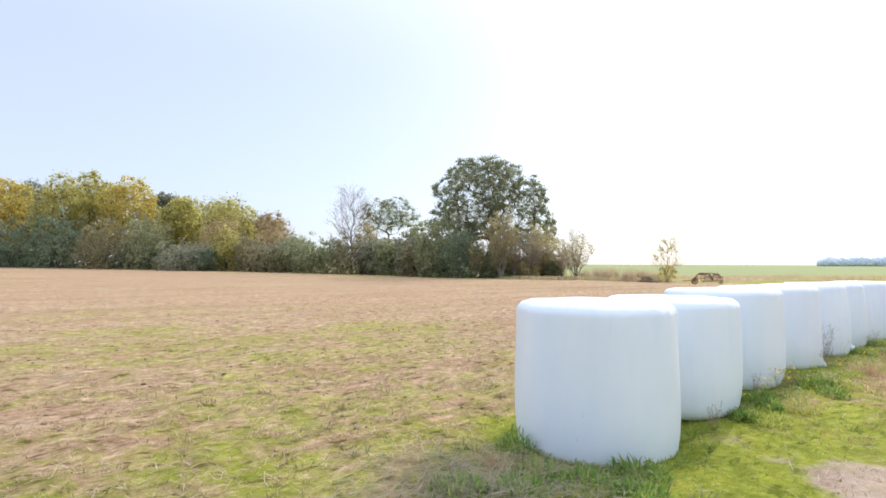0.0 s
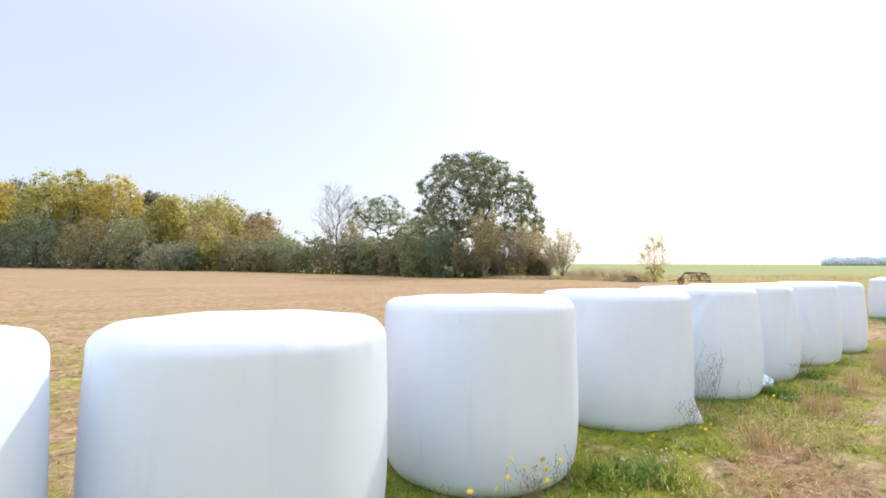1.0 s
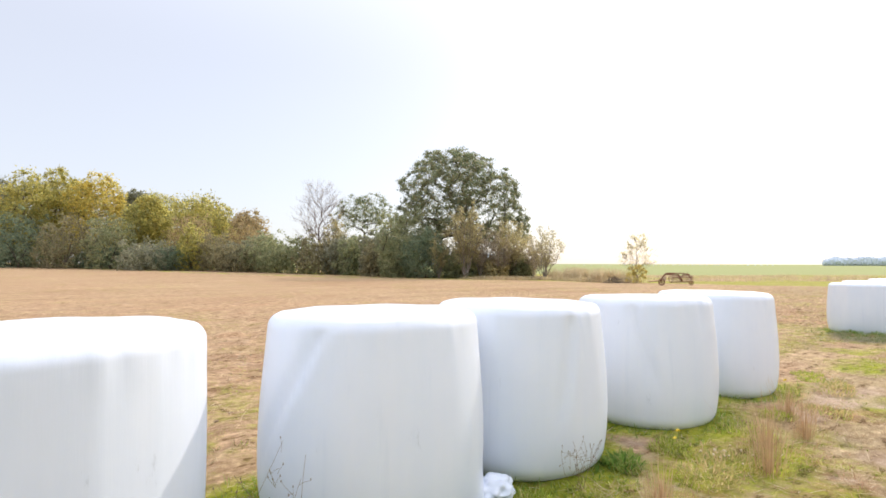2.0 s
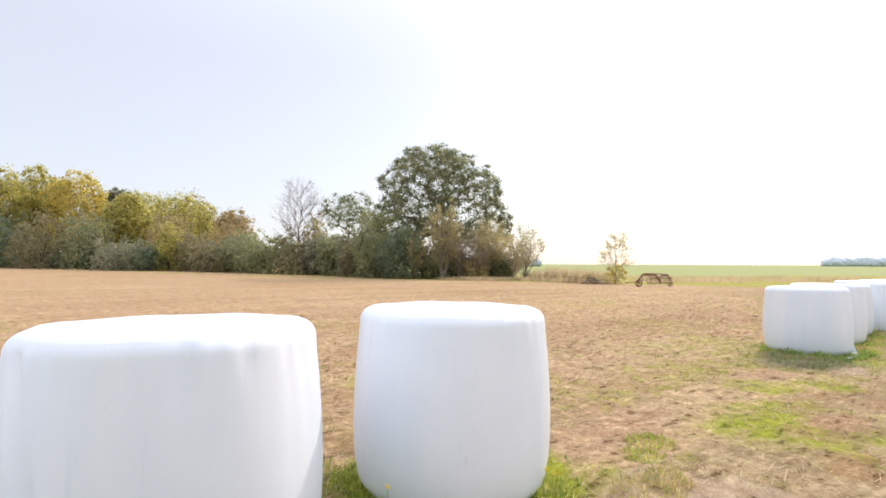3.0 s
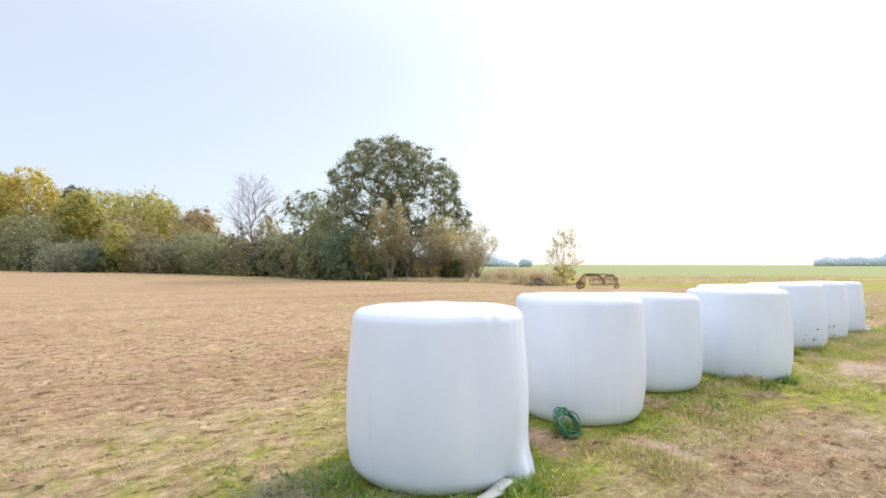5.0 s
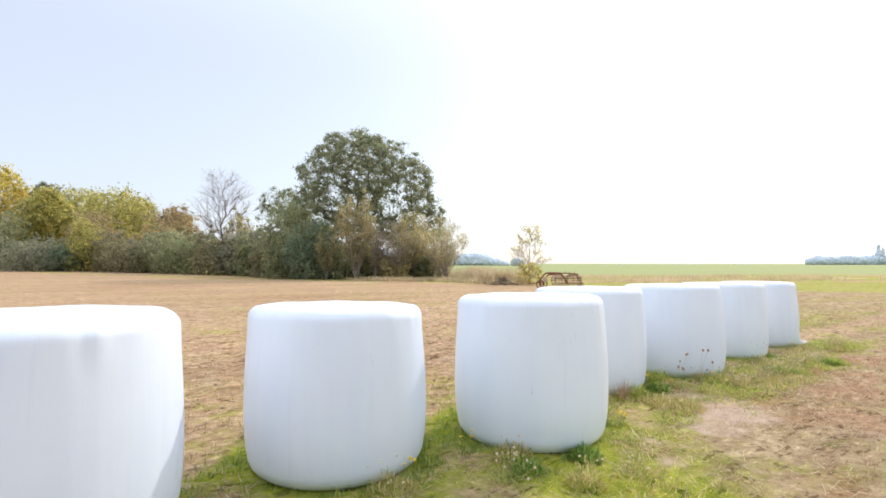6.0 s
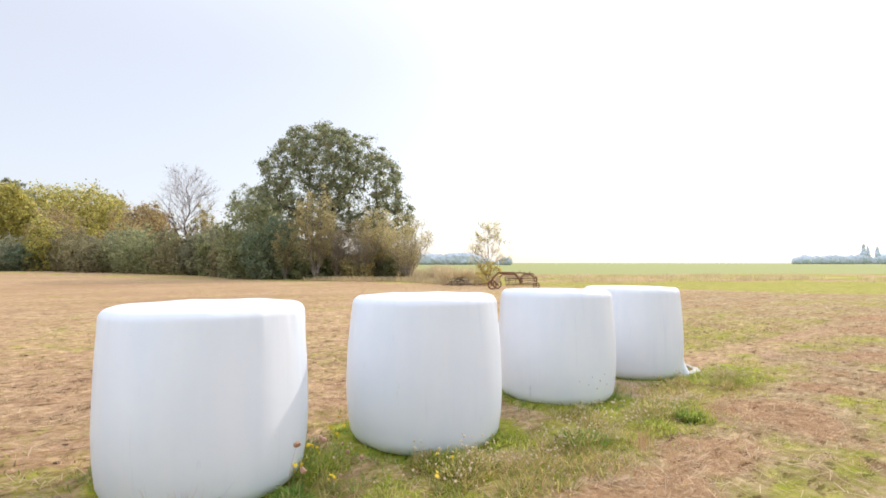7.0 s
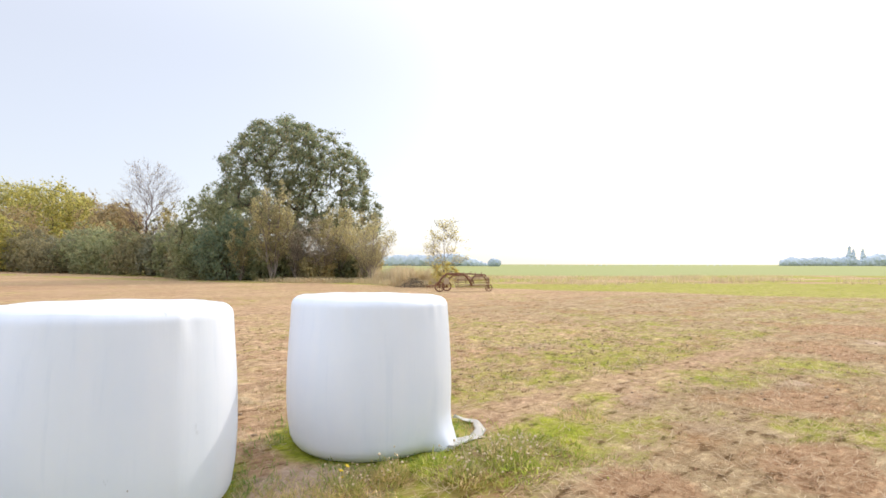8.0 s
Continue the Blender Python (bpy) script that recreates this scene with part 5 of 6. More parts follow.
def make_weed(x, y, height, seed, heads=3, kind="yellow", leaves=12, group="flowering weeds"):
    rng = np.random.default_rng(seed)
    label = {"yellow": "wild weed with small yellow flowers growing by a bale", "fluff": "withered weed with pale fluffy seed heads on thin stalks",
             "dry": "thin dark dried weed stalks standing before a bale", "brown": "tall dried weed with brown round heads before a bale"}[kind]
    weed = thing("wildflower" if kind == "yellow" else "seeding_weed" if kind == "fluff" else "dried_flower" if kind == "brown" else "dry_weed", (x, y, float(ground_height(np.array(x), np.array(y)))), label, "weed", group)
    ends = []
    count = max(2, heads) * (3 if kind == "fluff" else 1)
    for k in range(count):
        tubes = Tubes()
        a = rng.random() * 6.283
        low = kind == "fluff"
        out = height * (rng.uniform(0.2, 1.5) if low else rng.uniform(0.1, 0.45))
        tip = Vector((out * math.cos(a), out * math.sin(a), height * (rng.uniform(0.35, 0.95) if low else rng.uniform(0.6, 1.05))))
        limb(tubes, rng, (0.02 * math.cos(a), 0.02 * math.sin(a), 0), tip, 0.0015, 0.0009, 0.08, 4, 4)
        ends.append(tip)
        if kind == "dry":
            for _ in range(9):
                p = tip * rng.uniform(0.35, 0.97)
                q = p + Vector(rng.normal(size=3)) * 0.035 + Vector((0, 0, 0.04))
                limb(tubes, rng, p, q, 0.0011, 0.0007, 0.05, 3, 2)
                tubes.add([q, q + Vector((0, 0, 0.010))], [0.0035, 0.0015], 4)
        tubes.object("stem", DRY_STEM if kind == "dry" else PALE_STEM if kind in ("fluff", "brown") else STEM, weed)
    if kind != "dry":
        for tip in ends:
            bm = flower_head(rng.uniform(0.016, 0.027), rng) if kind == "yellow" else seed_head(rng.uniform(0.012, 0.022) if kind == "brown" else rng.uniform(0.007, 0.012), rng)
            h = part("flower" if kind == "yellow" else "seed_head", bm, PETAL if kind == "yellow" else HEAD_BROWN if kind == "brown" else FLUFF, weed)
            h.location = tip
            h.rotation_euler = (rng.normal() * 0.7, rng.normal() * 0.7, rng.random() * 6)
    if leaves:
        n = leaves * 8
        a, r = rng.random(n) * 6.283, np.abs(rng.normal(size=n)) * (0.14 if kind == "fluff" else 0.07)
        v, f = blades(np.cos(a) * r, np.sin(a) * r, np.zeros(n), rng.uniform(0.03, 0.10, n), rng.uniform(0.004, 0.011, n), a + rng.normal(size=n), rng.uniform(0.5, 1.4, n), rng.uniform(0.1, 0.7, n), rng)
        tagged(mesh_object("leaves", v, f, WEED_LEAF, weed), kind="stuff")
    return weed


for k, row in enumerate([  # by the first bales
    (7.55, -0.98, 0.26, 3), (7.75, -0.99, 0.33, 4), (7.95, -1.00, 0.30, 4), (8.15, -0.98, 0.36, 3), (6.95, -1.02, 0.24, 2), (9.35, -0.95, 0.20, 2),
    (9.75, -0.98, 0.30, 2), (9.95, -1.05, 0.18, 3), (11.25, -0.80, 0.30, 3), (11.50, -0.95, 0.16, 3), (11.05, -0.95, 0.14, 3), (12.20, -0.85, 0.18, 2),
    (14.3, -0.75, 0.20, 3), (17.3, -0.42, 0.16, 3), (16.3, -0.02, 0.16, 2),
]):
    make_weed(*row[:3], 600 + k, row[3])
for k, row in enumerate([  # by the last bales
    (30.1, 0.60, 0.16, 3), (30.75, 0.72, 0.20, 3), (32.65, 1.00, 0.26, 7), (32.55, 0.78, 0.22, 6), (32.25, 0.52, 0.20, 3), (34.5, 1.35, 0.28, 4),
    (32.45, 0.70, 0.18, 8), (32.35, 0.55, 0.14, 7), (32.70, 1.15, 0.20, 7), (32.60, 0.92, 0.14, 8), (32.40, 0.40, 0.10, 6), (34.05, 1.10, 0.14, 5),
    (34.25, 1.25, 0.16, 6), (34.2, 0.85, 0.10, 5), (35.0, 0.66, 0.16, 3), (34.75, 0.40, 0.16, 3), (38.75, 0.95, 0.12, 3), (26.6, 0.02, 0.14, 2),
]):
    make_weed(*row[:3], 625 + k, row[3])
for k, (x, y, h, heads) in enumerate([
    (9.05, -1.00, 0.16, 4), (9.25, -1.12, 0.14, 4), (34.9, 0.38, 0.20, 6), (35.2, 0.55, 0.18, 6), (36.2, 0.35, 0.20, 7), (36.5, 0.22, 0.18, 6), (36.9, 0.48, 0.22, 7),
    (37.2, 0.30, 0.22, 7), (37.6, 0.42, 0.20, 7), (38.1, 0.35, 0.22, 6), (39.55, 0.55, 0.20, 7), (39.85, 0.50, 0.22, 8), (40.05, 0.62, 0.18, 6), (29.3, 0.20, 0.16, 5), (28.7, -0.05, 0.16, 5), (30.6, 0.15, 0.18, 5),
]):
    make_weed(x, y, h, 650 + k, heads, "fluff", 14, "seeding weeds")
for k, (x, y, h) in enumerate([
    (5.95, -1.12, 0.25), (7.35, -0.98, 0.28), (8.25, -1.00, 0.30), (10.05, -0.86, 0.34), (10.85, -0.60, 0.58), (11.02, -0.56, 0.64), (13.05, -0.72, 0.34), (8.0, -0.98, 0.24),
]):
    make_weed(x, y, h, 690 + k, 5, "dry", 0, "dried weeds")


for k, (x, y, h, heads) in enumerate([(33.75, 0.36, 0.55, 3), (33.95, 0.30, 0.56, 3), (34.3, 0.75, 0.35, 2)]):
    make_weed(x, y, h, 710 + k, heads, "brown", 8, "dried weeds")

LEAFY_WEED = leaf_material("leafy_weed", [(0.12, 0.22, 0.045), (0.19, 0.32, 0.065), (0.31, 0.42, 0.095), (0.48, 0.48, 0.17)], 0.55, 0.7, 0.2)


def make_herb_clump(x, y, width, height, seed, mat, label, heads=0, broad=1.0):
    """A low bushy herb: leaves on many side shoots, with small pale heads."""
    rng = np.random.default_rng(seed)
    z = float(ground_height(np.array(x), np.array(y)))
    plant = thing("herb_clump", (x, y, z), label, "weed", "herb clumps")
    n = 420 if broad == 1.0 else 260
    a, r = rng.random(n) * 6.283, np.sqrt(rng.random(n)) * width / 2
    top = height * np.sqrt(np.clip(1 - (2 * r / width) ** 2, 0.05, 1)) * (0.7 + 0.5 * vnoise(x + np.cos(a) * r, y + np.sin(a) * r, 0.07, seed))
    v, f = blades(np.cos(a) * r, np.sin(a) * r, rng.random(n) * top * 0.8 - 0.01, rng.uniform(0.025, 0.07, n) * (0.6 + 0.4 * broad), rng.uniform(0.004, 0.010, n) * broad, a + rng.normal(size=n) * 0.9, rng.uniform(0.2, 1.3, n), rng.uniform(0, 0.7, n), rng)
    tagged(mesh_object("leaves", v, f, mat, plant), kind="stuff")
    for k in range(heads):
        q, w = rng.random() * 6.283, math.sqrt(rng.random()) * width * 0.5
        h = part("seed_head", seed_head(rng.uniform(0.006, 0.011), rng), FLUFF, plant)
        h.location = (math.cos(q) * w, math.sin(q) * w, height * rng.uniform(0.75, 1.2))


for k, row in enumerate([
    (33.31, 0.24, 0.36, 0.10), (35.13, 0.50, 0.34, 0.24, 12), (34.95, 0.80, 0.30, 0.16, 10), (36.76, 0.56, 0.36, 0.18, 12), (36.19, 0.36, 0.40, 0.20, 14), (34.94, 0.45, 0.34, 0.16, 10),
    (37.59, 0.40, 0.36, 0.20, 10), (39.95, 0.62, 0.36, 0.20, 14), (39.45, 0.50, 0.30, 0.14, 8), (36.93, 0.82, 0.34, 0.14, 4), (9.20, -1.15, 0.34, 0.14, 5), (30.9, 0.40, 0.34, 0.16, 6),
]):
    make_herb_clump(*row[:4], 770 + k, TANGLE, "withering yellow-green herb clump beside the bales", *row[4:])
for k, row in enumerate([
    (34.26, 1.03, 0.34, 0.22, 4), (33.43, 0.83, 0.28, 0.20), (34.63, 0.06, 0.50, 0.10), (37.70, 0.05, 0.36, 0.14), (37.07, 0.12, 0.34, 0.16), (39.81, 0.36, 0.46, 0.20, 8),
    (8.72, -0.95, 0.44, 0.20), (8.66, -0.72, 0.30, 0.16), (16.35, 0.40, 0.34, 0.18), (16.15, 0.62, 0.36, 0.20), (17.25, -0.45, 0.40, 0.14), (18.79, -0.26, 0.40, 0.05),
    (18.45, -0.40, 0.34, 0.05), (12.6, -0.72, 0.36, 0.16), (14.3, -0.66, 0.34, 0.14), (29.0, 0.28, 0.40, 0.14), (26.35, -0.10, 0.34, 0.14), (32.5, 0.75, 0.50, 0.16),
    (34.2, 1.2, 0.40, 0.16), (7.3, -1.02, 0.34, 0.14),
]):
    make_herb_clump(*row[:4], 800 + k, HERB, "low bushy green herb clump beside the bales", *row[4:])
for k, row in enumerate([
    (4.10, -1.12, 0.44, 0.16), (4.08, -0.79, 0.40, 0.18), (3.70, -0.95, 0.36, 0.12), (4.35, -0.30, 0.36, 0.20), (4.62, -1.22, 0.42, 0.12), (4.25, -1.45, 0.36, 0.10), (3.40, -0.70, 0.40, 0.10),
    (25.10, 0.30, 0.36, 0.12), (25.05, 0.70, 0.36, 0.16), (26.0, -0.12, 0.34, 0.12), (24.75, 0.30, 0.42, 0.10), (24.50, 0.62, 0.38, 0.11), (24.95, 0.02, 0.36, 0.09), (25.5, -0.08, 0.34, 0.10),
]):
    make_herb_clump(*row[:4], 840 + k, LEAFY_WEED, "coarse blue-green weed clump in a bale's shade", broad=1.7)


for k, (x, y, wd, ht) in enumerate([
    (8.80, -1.0, 0.42, 0.22), (9.02, -1.12, 0.36, 0.16), (6.55, -1.12, 0.30, 0.12), (25.1, -0.73, 0.26, 0.07), (27.25, 0.55, 0.30, 0.20), (37.65, 0.08, 0.30, 0.12),
    (7.28, -1.0, 0.42, 0.22), (7.52, -0.92, 0.36, 0.20), (7.15, -1.15, 0.30, 0.14), (12.25, -0.72, 0.30, 0.14), (13.6, -0.68, 0.34, 0.16), (33.9, 0.85, 0.30, 0.14), (31.4, 0.1, 0.30, 0.10),
]):
    make_herb_clump(x, y, 0.8 * wd, 0.85 * ht, 720 + k, LEAFY_WEED, "dense dark green leafy weed beside the bales", broad=1.9)


rng = np.random.default_rng(880)
for k in range(46):
    x = 6.5 + 35 * (k + rng.random()) / 46
    if 18.2 < x < 28.2:
        continue
    y = float(row_line(x)) - rng.uniform(0.78, 1.25)
    pick = rng.random()
    mat, lab = (LEAFY_WEED, "dense dark green leafy weed beside the bales") if pick < 0.18 else (HERB, "low bushy green herb clump beside the bales") if pick < 0.55 else (TANGLE, "withering yellow-green herb clump beside the bales")
    if float(bale_distance(np.array(x), np.array(y))) > 0.10:
        make_herb_clump(x, y, rng.uniform(0.24, 0.48), rng.uniform(0.08, 0.22), 900 + k, mat, lab, 0 if pick < 0.5 else int(rng.integers(4, 12)), 1.6 if pick < 0.18 else 1.0)


def make_dry_clump(x, y, height, seed):
    """A clump of tall dead grass."""
    rng = np.random.default_rng(seed)
    clump = thing("dry_grass_clump", (x, y, 0.0), "clump of tall dead reddish-brown grass on the strip", "grass clump", "dry grass clumps")
    n = 170
    a, r = rng.random(n) * 6.283, np.abs(rng.normal(size=n)) * 0.10
    z = float(ground_height(np.array(x), np.array(y)))
    v, f = blades(np.cos(a) * r, np.sin(a) * r, np.full(n, z - 0.01), height * rng.uniform(0.35, 1.2, n), rng.uniform(0.002, 0.0045, n), a, np.abs(rng.normal(size=n)) * 0.22, rng.random(n) * 0.4, rng)
    tagged(mesh_object("blade_tuft", v, f, DRY_GRASS, clump), kind="stuff")


for k, (x, y, h) in enumerate([(11.76, -1.2, 0.32), (11.9, -1.35, 0.25), (13.2, -1.2, 0.30), (14.5, -1.3, 0.42), (15.0, -1.1, 0.40), (15.6, -1.2, 0.36), (16.1, -0.9, 0.35), (10.3, -1.3, 0.2), (28.9, 0.1, 0.2), (33.3, 0.95, 0.25), (36.6, 0.0, 0.18)]):
    make_dry_clump(x, y, h, 740 + k)
for k, (x, y, h) in enumerate([(3.9, -0.45, 0.14), (4.0, -0.75, 0.14), (24.5, 0.6, 0.14), (24.7, 0.3, 0.12)]):
    make_dry_clump(x, y, h, 760 + k)

# ---- loose ends of film ----
def film_sheet(name, pts, width, seed, parent=None, lift=0.012):
    """A crumpled band of film along a line, with real thickness."""
    rng = np.random.default_rng(seed)
    line = [Vector(p) for p in pts]
    cols, rows = 7, []
    fine = []
    for i in range(len(line) - 1):
        for u in np.linspace(0, 1, 5)[: 5 if i == len(line) - 2 else 4]:
            fine.append(line[i].lerp(line[i + 1], float(u)))
    bm = bmesh.new()
    for i, p in enumerate(fine):
        d = fine[min(i + 1, len(fine) - 1)] - fine[max(i - 1, 0)]
        side = d.cross(Vector((0, 0, 1)))
        side = side.normalized() if side.length > 1e-4 else Vector((0, 1, 0))
        wd = width * (1 - 0.55 * i / len(fine)) * rng.uniform(0.8, 1.15)
        rows.append([bm.verts.new(p + side * wd * (c / (cols - 1) - 0.5) + Vector((0, 0, lift + 0.012 * rng.random() + 0.02 * math.sin(math.pi * c / (cols - 1)) * (0.6 + 0.4 * math.sin(1.3 * i))))) for c in range(cols)])
    for a, b in zip(rows[:-1], rows[1:]):
        for c in range(cols - 1):
            bm.faces.new((a[c], a[c + 1], b[c + 1], b[c]))
    bmesh.ops.solidify(bm, geom=bm.faces[:], thickness=0.004)
    for f in bm.faces:
        f.smooth = True
    return bm


def film_thing(name, label, pts, width, seed):
    bm = film_sheet(name, pts, width, seed)
    me = bpy.data.meshes.new(name)
    bm.to_mesh(me)
    bm.free()
    me.materials.append(LOOSE_FILM)
    return tagged(new(name, me), label, "plastic film")


film_thing("film_strip", "twisted strip of white bale film lying in grass", [(39.75, 1.10, 0.02), (39.95, 1.12, 0.01), (40.12, 1.10, 0.01), (40.28, 1.20, 0.02), (40.40, 1.38, 0.02), (40.34, 1.62, 0.03)], 0.15, 801)
film_thing("film_strip", "crumpled strip of white bale film trailing over grass", [(26.05, 0.08, 0.03), (25.84, 0.0, 0.02), (25.51, -0.05, 0.01), (25.19, -0.03, 0.01)], 0.13, 802)


def make_lump(x, y, r, seed, crumple=1.0, tall=0.8):
    """A crumpled ball of film."""
    rng = np.random.default_rng(seed)
    bm = bmesh.new()
    bmesh.ops.create_icosphere(bm, subdivisions=5, radius=r)
    off = rng.random(3) * 10
    for v in bm.verts:
        p = v.co.normalized()
        k = noise.noise(p * 2.3 + Vector(off)) * 0.25 + abs(noise.noise(p * 3 + Vector(off))) * 0.22 * crumple + abs(noise.noise(p * 6 + Vector(off))) * 0.07 * crumple
        v.co = p * r * (0.75 + k)
        v.co.z = max(-r * 0.55, v.co.z * tall)
    for f in bm.faces:
        f.smooth = True
    me = bpy.data.meshes.new("film_lump")
    bm.to_mesh(me)
    bm.free()
    me.materials.append(FILM)
    ob = tagged(new("film_lump", me), "crumpled wad of white film lying between two bales", "plastic film")
    ob.location = (x, y, float(rise(x, y)) + r * 0.5)


make_lump(9.27, 0.24, 0.135, 821)
make_lump(12.50, -0.48, 0.17, 822, 0.12, 0.62)

# marks on one bale: small tears patched with brown
HOLE = plain("torn_spot", (0.42, 0.38, 0.36))
bx, by, br, bh = BALES[14]
holder = [o for o in scene.objects if o.name.startswith("wrapped_bale") and abs(o.location.x - bx) < 0.01][0]
for a, z, r in ((-121, 0.31, 0.004), (-112, 0.27, 0.005), (-108, 0.35, 0.004), (-103, 0.22, 0.006), (-99, 0.30, 0.007), (-93, 0.36, 0.004), (-90, 0.25, 0.005)):
    bm = bmesh.new()
    bmesh.ops.create_circle(bm, cap_ends=True, segments=9, radius=r)
    for v in bm.verts:
        v.co *= random.uniform(0.75, 1.2)
    made = bmesh.ops.extrude_face_region(bm, geom=bm.faces[:])["geom"]
    bmesh.ops.translate(bm, vec=(0, 0, 0.006), verts=[g for g in made if isinstance(g, bmesh.types.BMVert)])
    spot = part("tear", bm, HOLE, holder, "small brown tear in the film")
    k = radians(a)
    spot.matrix_local = Matrix.Translation(((br + 0.006) * math.cos(k), (br + 0.006) * math.sin(k), z)) @ Vector((math.cos(k), math.sin(k), 0)).to_track_quat("Z", "Y").to_matrix().to_4x4()

# a small coil of green cord between two bales
CORD = plain("green_cord", (0.07, 0.20, 0.10), 0.6)
cord = Tubes()
pts = []
for k in range(120):  # loops leaning on one another
    a, r, lean = 0.42 * k, 0.115 + 0.02 * math.sin(0.9 * k), 0.9 + 0.25 * math.sin(0.13 * k)
    pts.append(Vector((r * math.cos(a), r * math.sin(a) * math.cos(lean) + 0.04 * math.sin(0.31 * k), 0.125 + r * math.sin(a) * math.sin(lean))))
cord.add(pts, [0.007] * len(pts), 5)
coil = cord.object("cord_coil", CORD)
coil.location = (27.22, 0.50, float(rise(27.2, 0.5)))
tagged(coil, "small coil of green cord lying between two bales", "cord")

# ---- the old rake ----
def rust_material():
    m, t, b = material("rusty_iron")
    f = noise_fac(t, 9.0, 6, 0.7)
    t.links.new(ramp(t, f, [(0.3, (0.13, 0.07, 0.05)), (0.55, (0.28, 0.14, 0.085)), (0.8, (0.40, 0.25, 0.17))]), b.inputs["Base Color"])
    b.inputs["Roughness"].default_value, b.inputs["Metallic"].default_value = 0.85, 0.2
    bump(t, b, f, 0.4, 0.01)
    return m


RUST = rust_material()
PALE_RUST = plain("faded_paint", (0.60, 0.48, 0.33))


def make_wheel(parent, at, r, wide, spokes=8):
    rim = Tubes()
    ring = [Vector((r * math.cos(6.283 * k / 24), 0, r * math.sin(6.283 * k / 24))) for k in range(25)]
    rim.add(ring, [wide] * 25, 6, cap=False)
    wheel = rim.object("wheel", RUST, parent)
    wheel.location = at
    for k in range(spokes):
        s = Tubes()
        a = 6.283 * k / spokes
        s.add([Vector((0, 0, 0)), Vector((r * math.cos(a), 0, r * math.sin(a)))], [0.018, 0.014], 5)
        s.object("spoke", RUST, wheel)
    hub = Tubes()
    hub.add([Vector((0, -0.09, 0)), Vector((0, 0.09, 0))], [0.07, 0.07], 10)
    hub.object("hub", RUST, wheel)
    return wheel


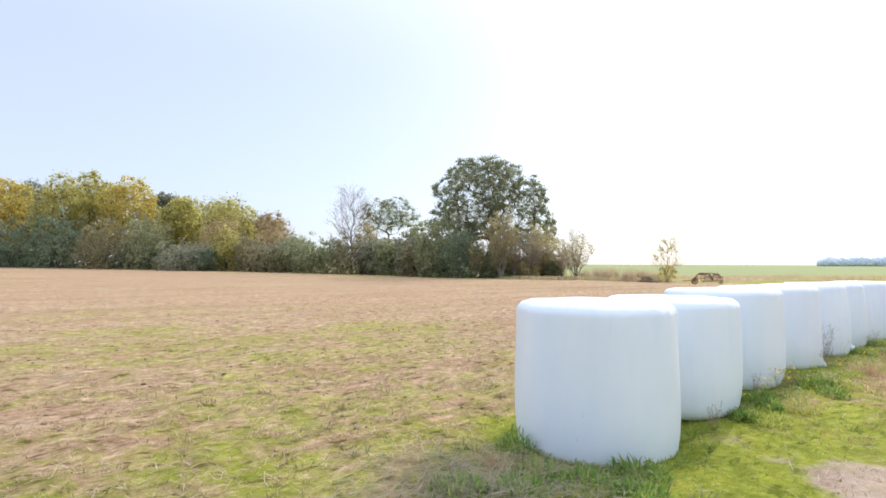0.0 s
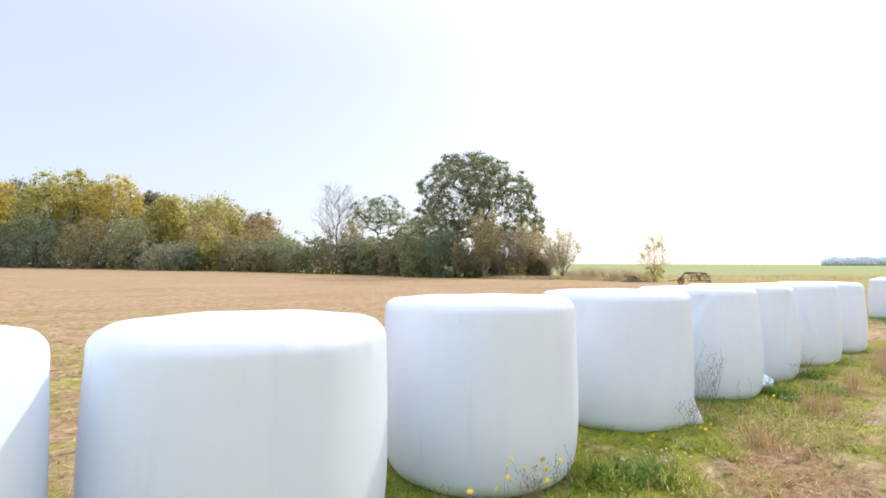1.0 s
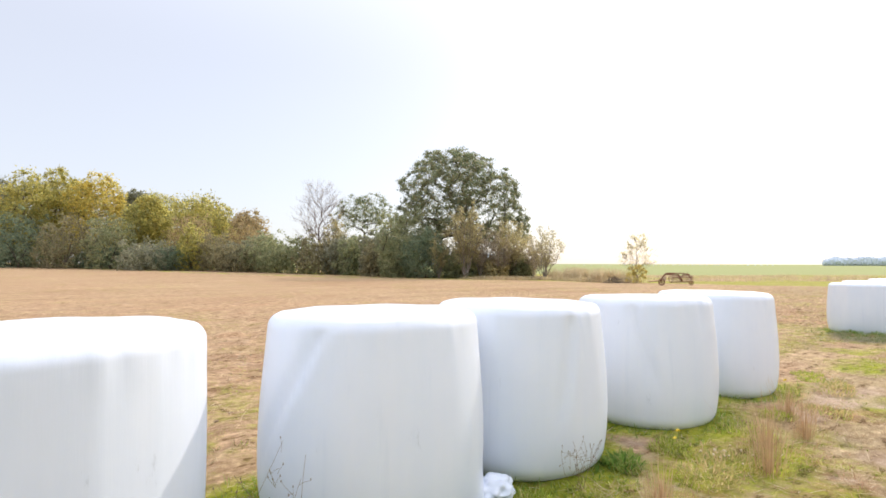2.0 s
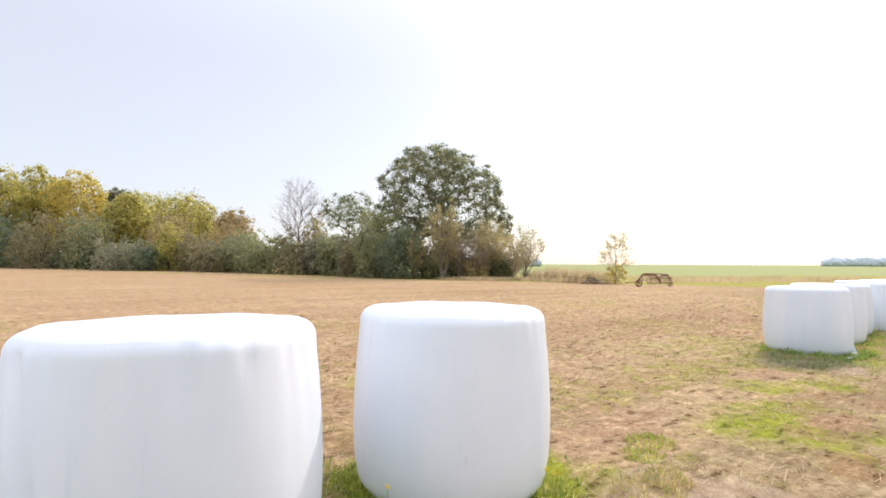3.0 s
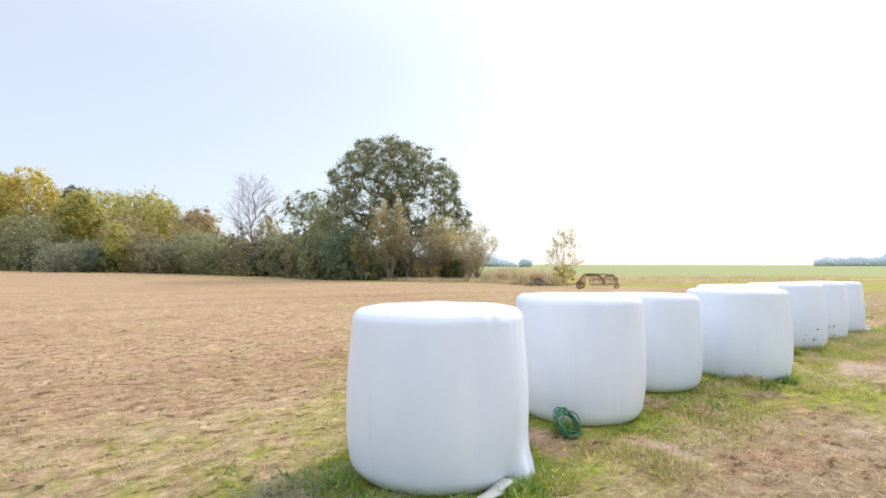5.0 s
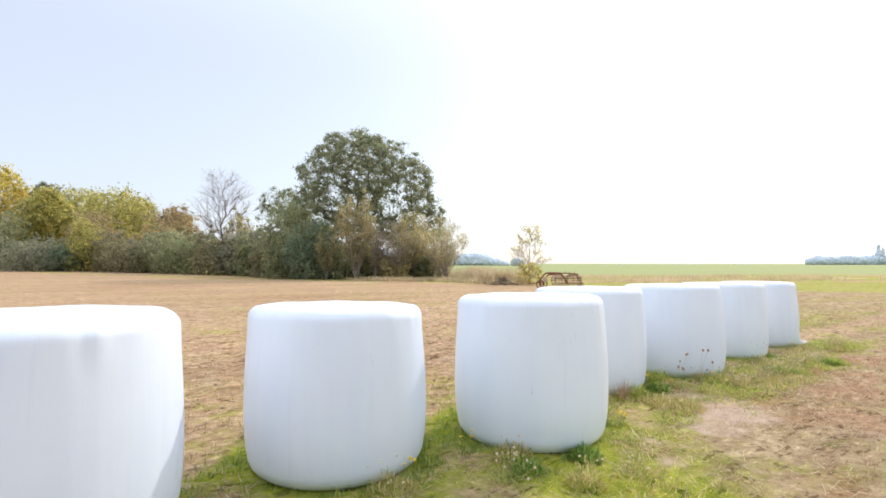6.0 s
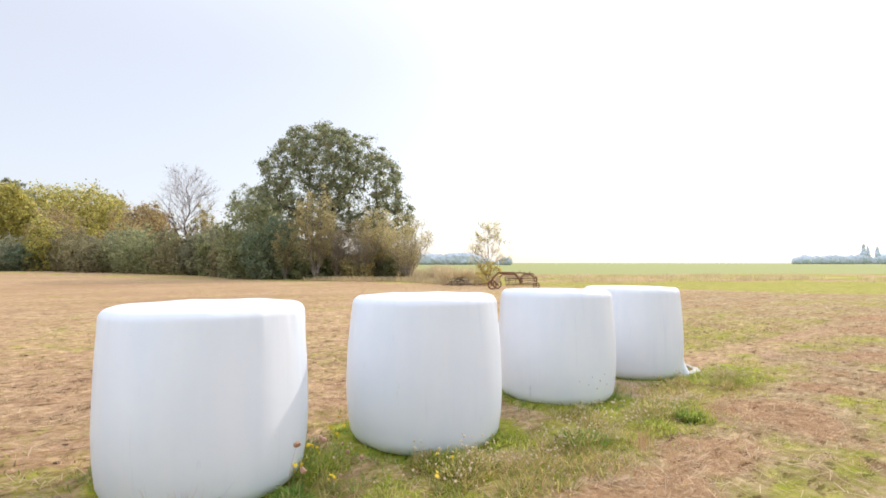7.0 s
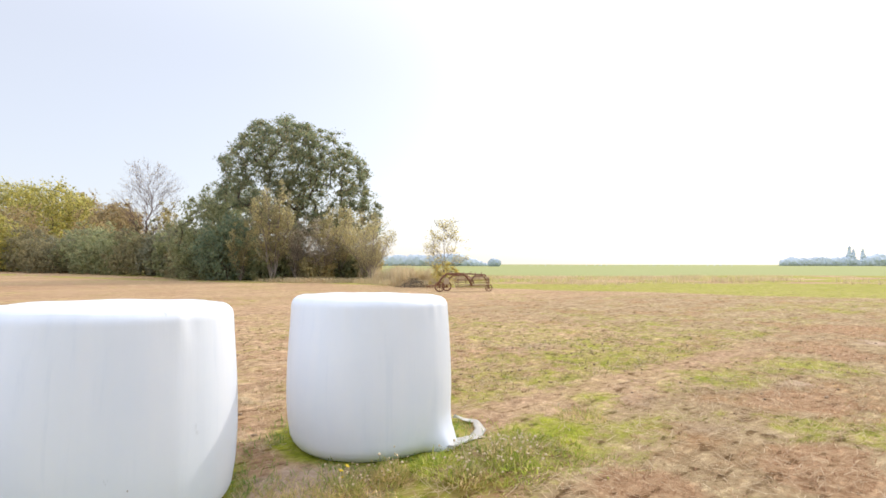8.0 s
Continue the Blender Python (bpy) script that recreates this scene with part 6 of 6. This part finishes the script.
def make_rake():
    """A side-delivery rake: two spoked wheels, an arched pipe frame, a slanted reel of tined bars, a tail wheel."""
    a, b = Vector((59.0, 25.0, 0)), Vector((63.0, 22.9, 0))
    mid = (a + b) / 2
    rake = thing("hay_rake", (mid.x, mid.y, float(rise(mid.x, mid.y))), "old rusty side-delivery hay rake parked at the field's edge", "farm implement", turn=math.atan2(b.y - a.y, b.x - a.x))
    make_wheel(rake, (-1.85, -0.4, 0.36), 0.32, 0.05)
    make_wheel(rake, (-1.05, 0.9, 0.36), 0.32, 0.05)
    make_wheel(rake, (1.85, 0.1, 0.26), 0.24, 0.04, 6)

    def pipe(name, pts, r, mat=RUST):
        t = Tubes()
        t.add([Vector(p) for p in pts], [r] * len(pts), 7)
        return t.object(name, mat, rake)

    def arch(x0, x1, y0, y1, top, z0=0.45):
        out = []
        for k in range(13):
            u = k / 12
            out.append((x0 + (x1 - x0) * u, y0 + (y1 - y0) * u, z0 + (top - z0) * min(1, 1.25 * math.sin(math.pi * u) ** 0.7)))
        return out

    pipe("frame", arch(-2.0, 0.45, -0.45, -0.40, 1.26), 0.070)
    pipe("frame", arch(-1.15, 0.95, 0.9, 0.55, 1.12), 0.055)
    pipe("frame", arch(0.35, 1.75, -0.2, 0.0, 1.10), 0.05)
    pipe("beam", [(-1.2, -0.35, 1.20), (0.4, -0.1, 1.25), (1.55, 0.05, 1.18), (1.85, 0.1, 0.75)], 0.05)
    pipe("axle", [(-1.85, -0.4, 0.48), (-1.05, 0.9, 0.48)], 0.04)
    pipe("drawbar", [(-1.4, 0.2, 0.5), (-2.0, 0.6, 0.42), (-2.5, 1.0, 0.35)], 0.04)
    pipe("tail_fork", [(1.85, 0.1, 0.26), (1.85, 0.1, 0.95)], 0.035)
    pipe("lever", [(0.35, -0.1, 1.2), (0.5, -0.1, 1.42)], 0.02)
    for x in (-0.55, 1.75):
        ring = [(x, 0.05 + 0.36 * math.cos(6.283 * k / 16), 0.66 + 0.36 * math.sin(6.283 * k / 16)) for k in range(17)]
        pipe("reel_end", ring, 0.025)
    for k in range(7):
        c, s = 0.36 * math.cos(6.283 * k / 7), 0.36 * math.sin(6.283 * k / 7)
        bar = pipe("reel_bar", [(-0.6, 0.05 + c, 0.66 + s), (1.8, 0.05 + c, 0.66 + s)], 0.030, PALE_RUST if k % 3 else RUST)
        for j in range(9):
            t = Tubes()
            x = -0.5 + 0.27 * j
            t.add([Vector((x, 0.05 + c, 0.66 + s)), Vector((x + 0.02, 0.05 + c, 0.52 + s)), Vector((x + 0.05, 0.02 + c, 0.44 + s))], [0.009, 0.008, 0.006], 4)
            t.object("tine", RUST, bar)
    for x in (-0.95, -0.1, 0.75, 1.2):
        pipe("bracket", [(x, -0.32 + 0.1 * x, 1.14), (x, -0.32 + 0.1 * x, 1.36)], 0.028)
    for z, y in ((0.45, -0.40), (0.55, -0.38), (0.68, -0.37), (0.8, -0.36), (0.90, -0.33), (0.98, -0.3)):
        pipe("rail", [(-0.7 - 0.2 * z, y, z - 0.05), (1.7, y + 0.3, z + 0.02)], 0.022, PALE_RUST)
    for k in range(4):
        pipe("stripper", [(-0.5 + 0.5 * k, -0.3, 1.15), (-0.5 + 0.5 * k, -0.36, 0.7), (-0.45 + 0.5 * k, -0.2, 0.35)], 0.014)
    bm = bmesh.new()
    bmesh.ops.create_cube(bm, size=1, matrix=Matrix.Translation((-1.25, 0.1, 0.72)) @ Matrix.Diagonal((0.34, 0.26, 0.42, 1)))
    bmesh.ops.bevel(bm, geom=bm.edges[:], offset=0.04, segments=2, affect="EDGES")
    part("gearbox", bm, PALE_RUST, rake, "faded cream gear housing")


make_rake()


def brush_pile(x, y, seed):
    """A low heap of cut branches."""
    rng = np.random.default_rng(seed)
    heap = thing("brush_pile", (x, y, float(rise(x, y))), "low dark heap of cut branches by the sapling", "brush pile")
    t = Tubes()
    for _ in range(230):
        p = Vector((rng.normal() * 0.8, rng.normal() * 0.6, 0))
        p.z = rng.random() * 0.75 * math.exp(-p.x ** 2 - p.y ** 2)
        d = Vector((rng.normal(), rng.normal(), rng.normal() * 0.3)).normalized() * rng.uniform(0.3, 0.9)
        limb(t, rng, p, p + d, 0.018, 0.006, 0.08, 4, 3)
    tagged(t.object("branches", BARK, heap), kind="stuff")


brush_pile(63.2, 32.6, 851)
make_tree("bush", "low yellowing bush at the sapling's foot", "bush", 65.1, 30.9, 2.9, 3.2, SAPLING_LEAF, BARK, 861, 30, 2200, 0.11, "bush", 0.0, stems=5, clump=0.4)
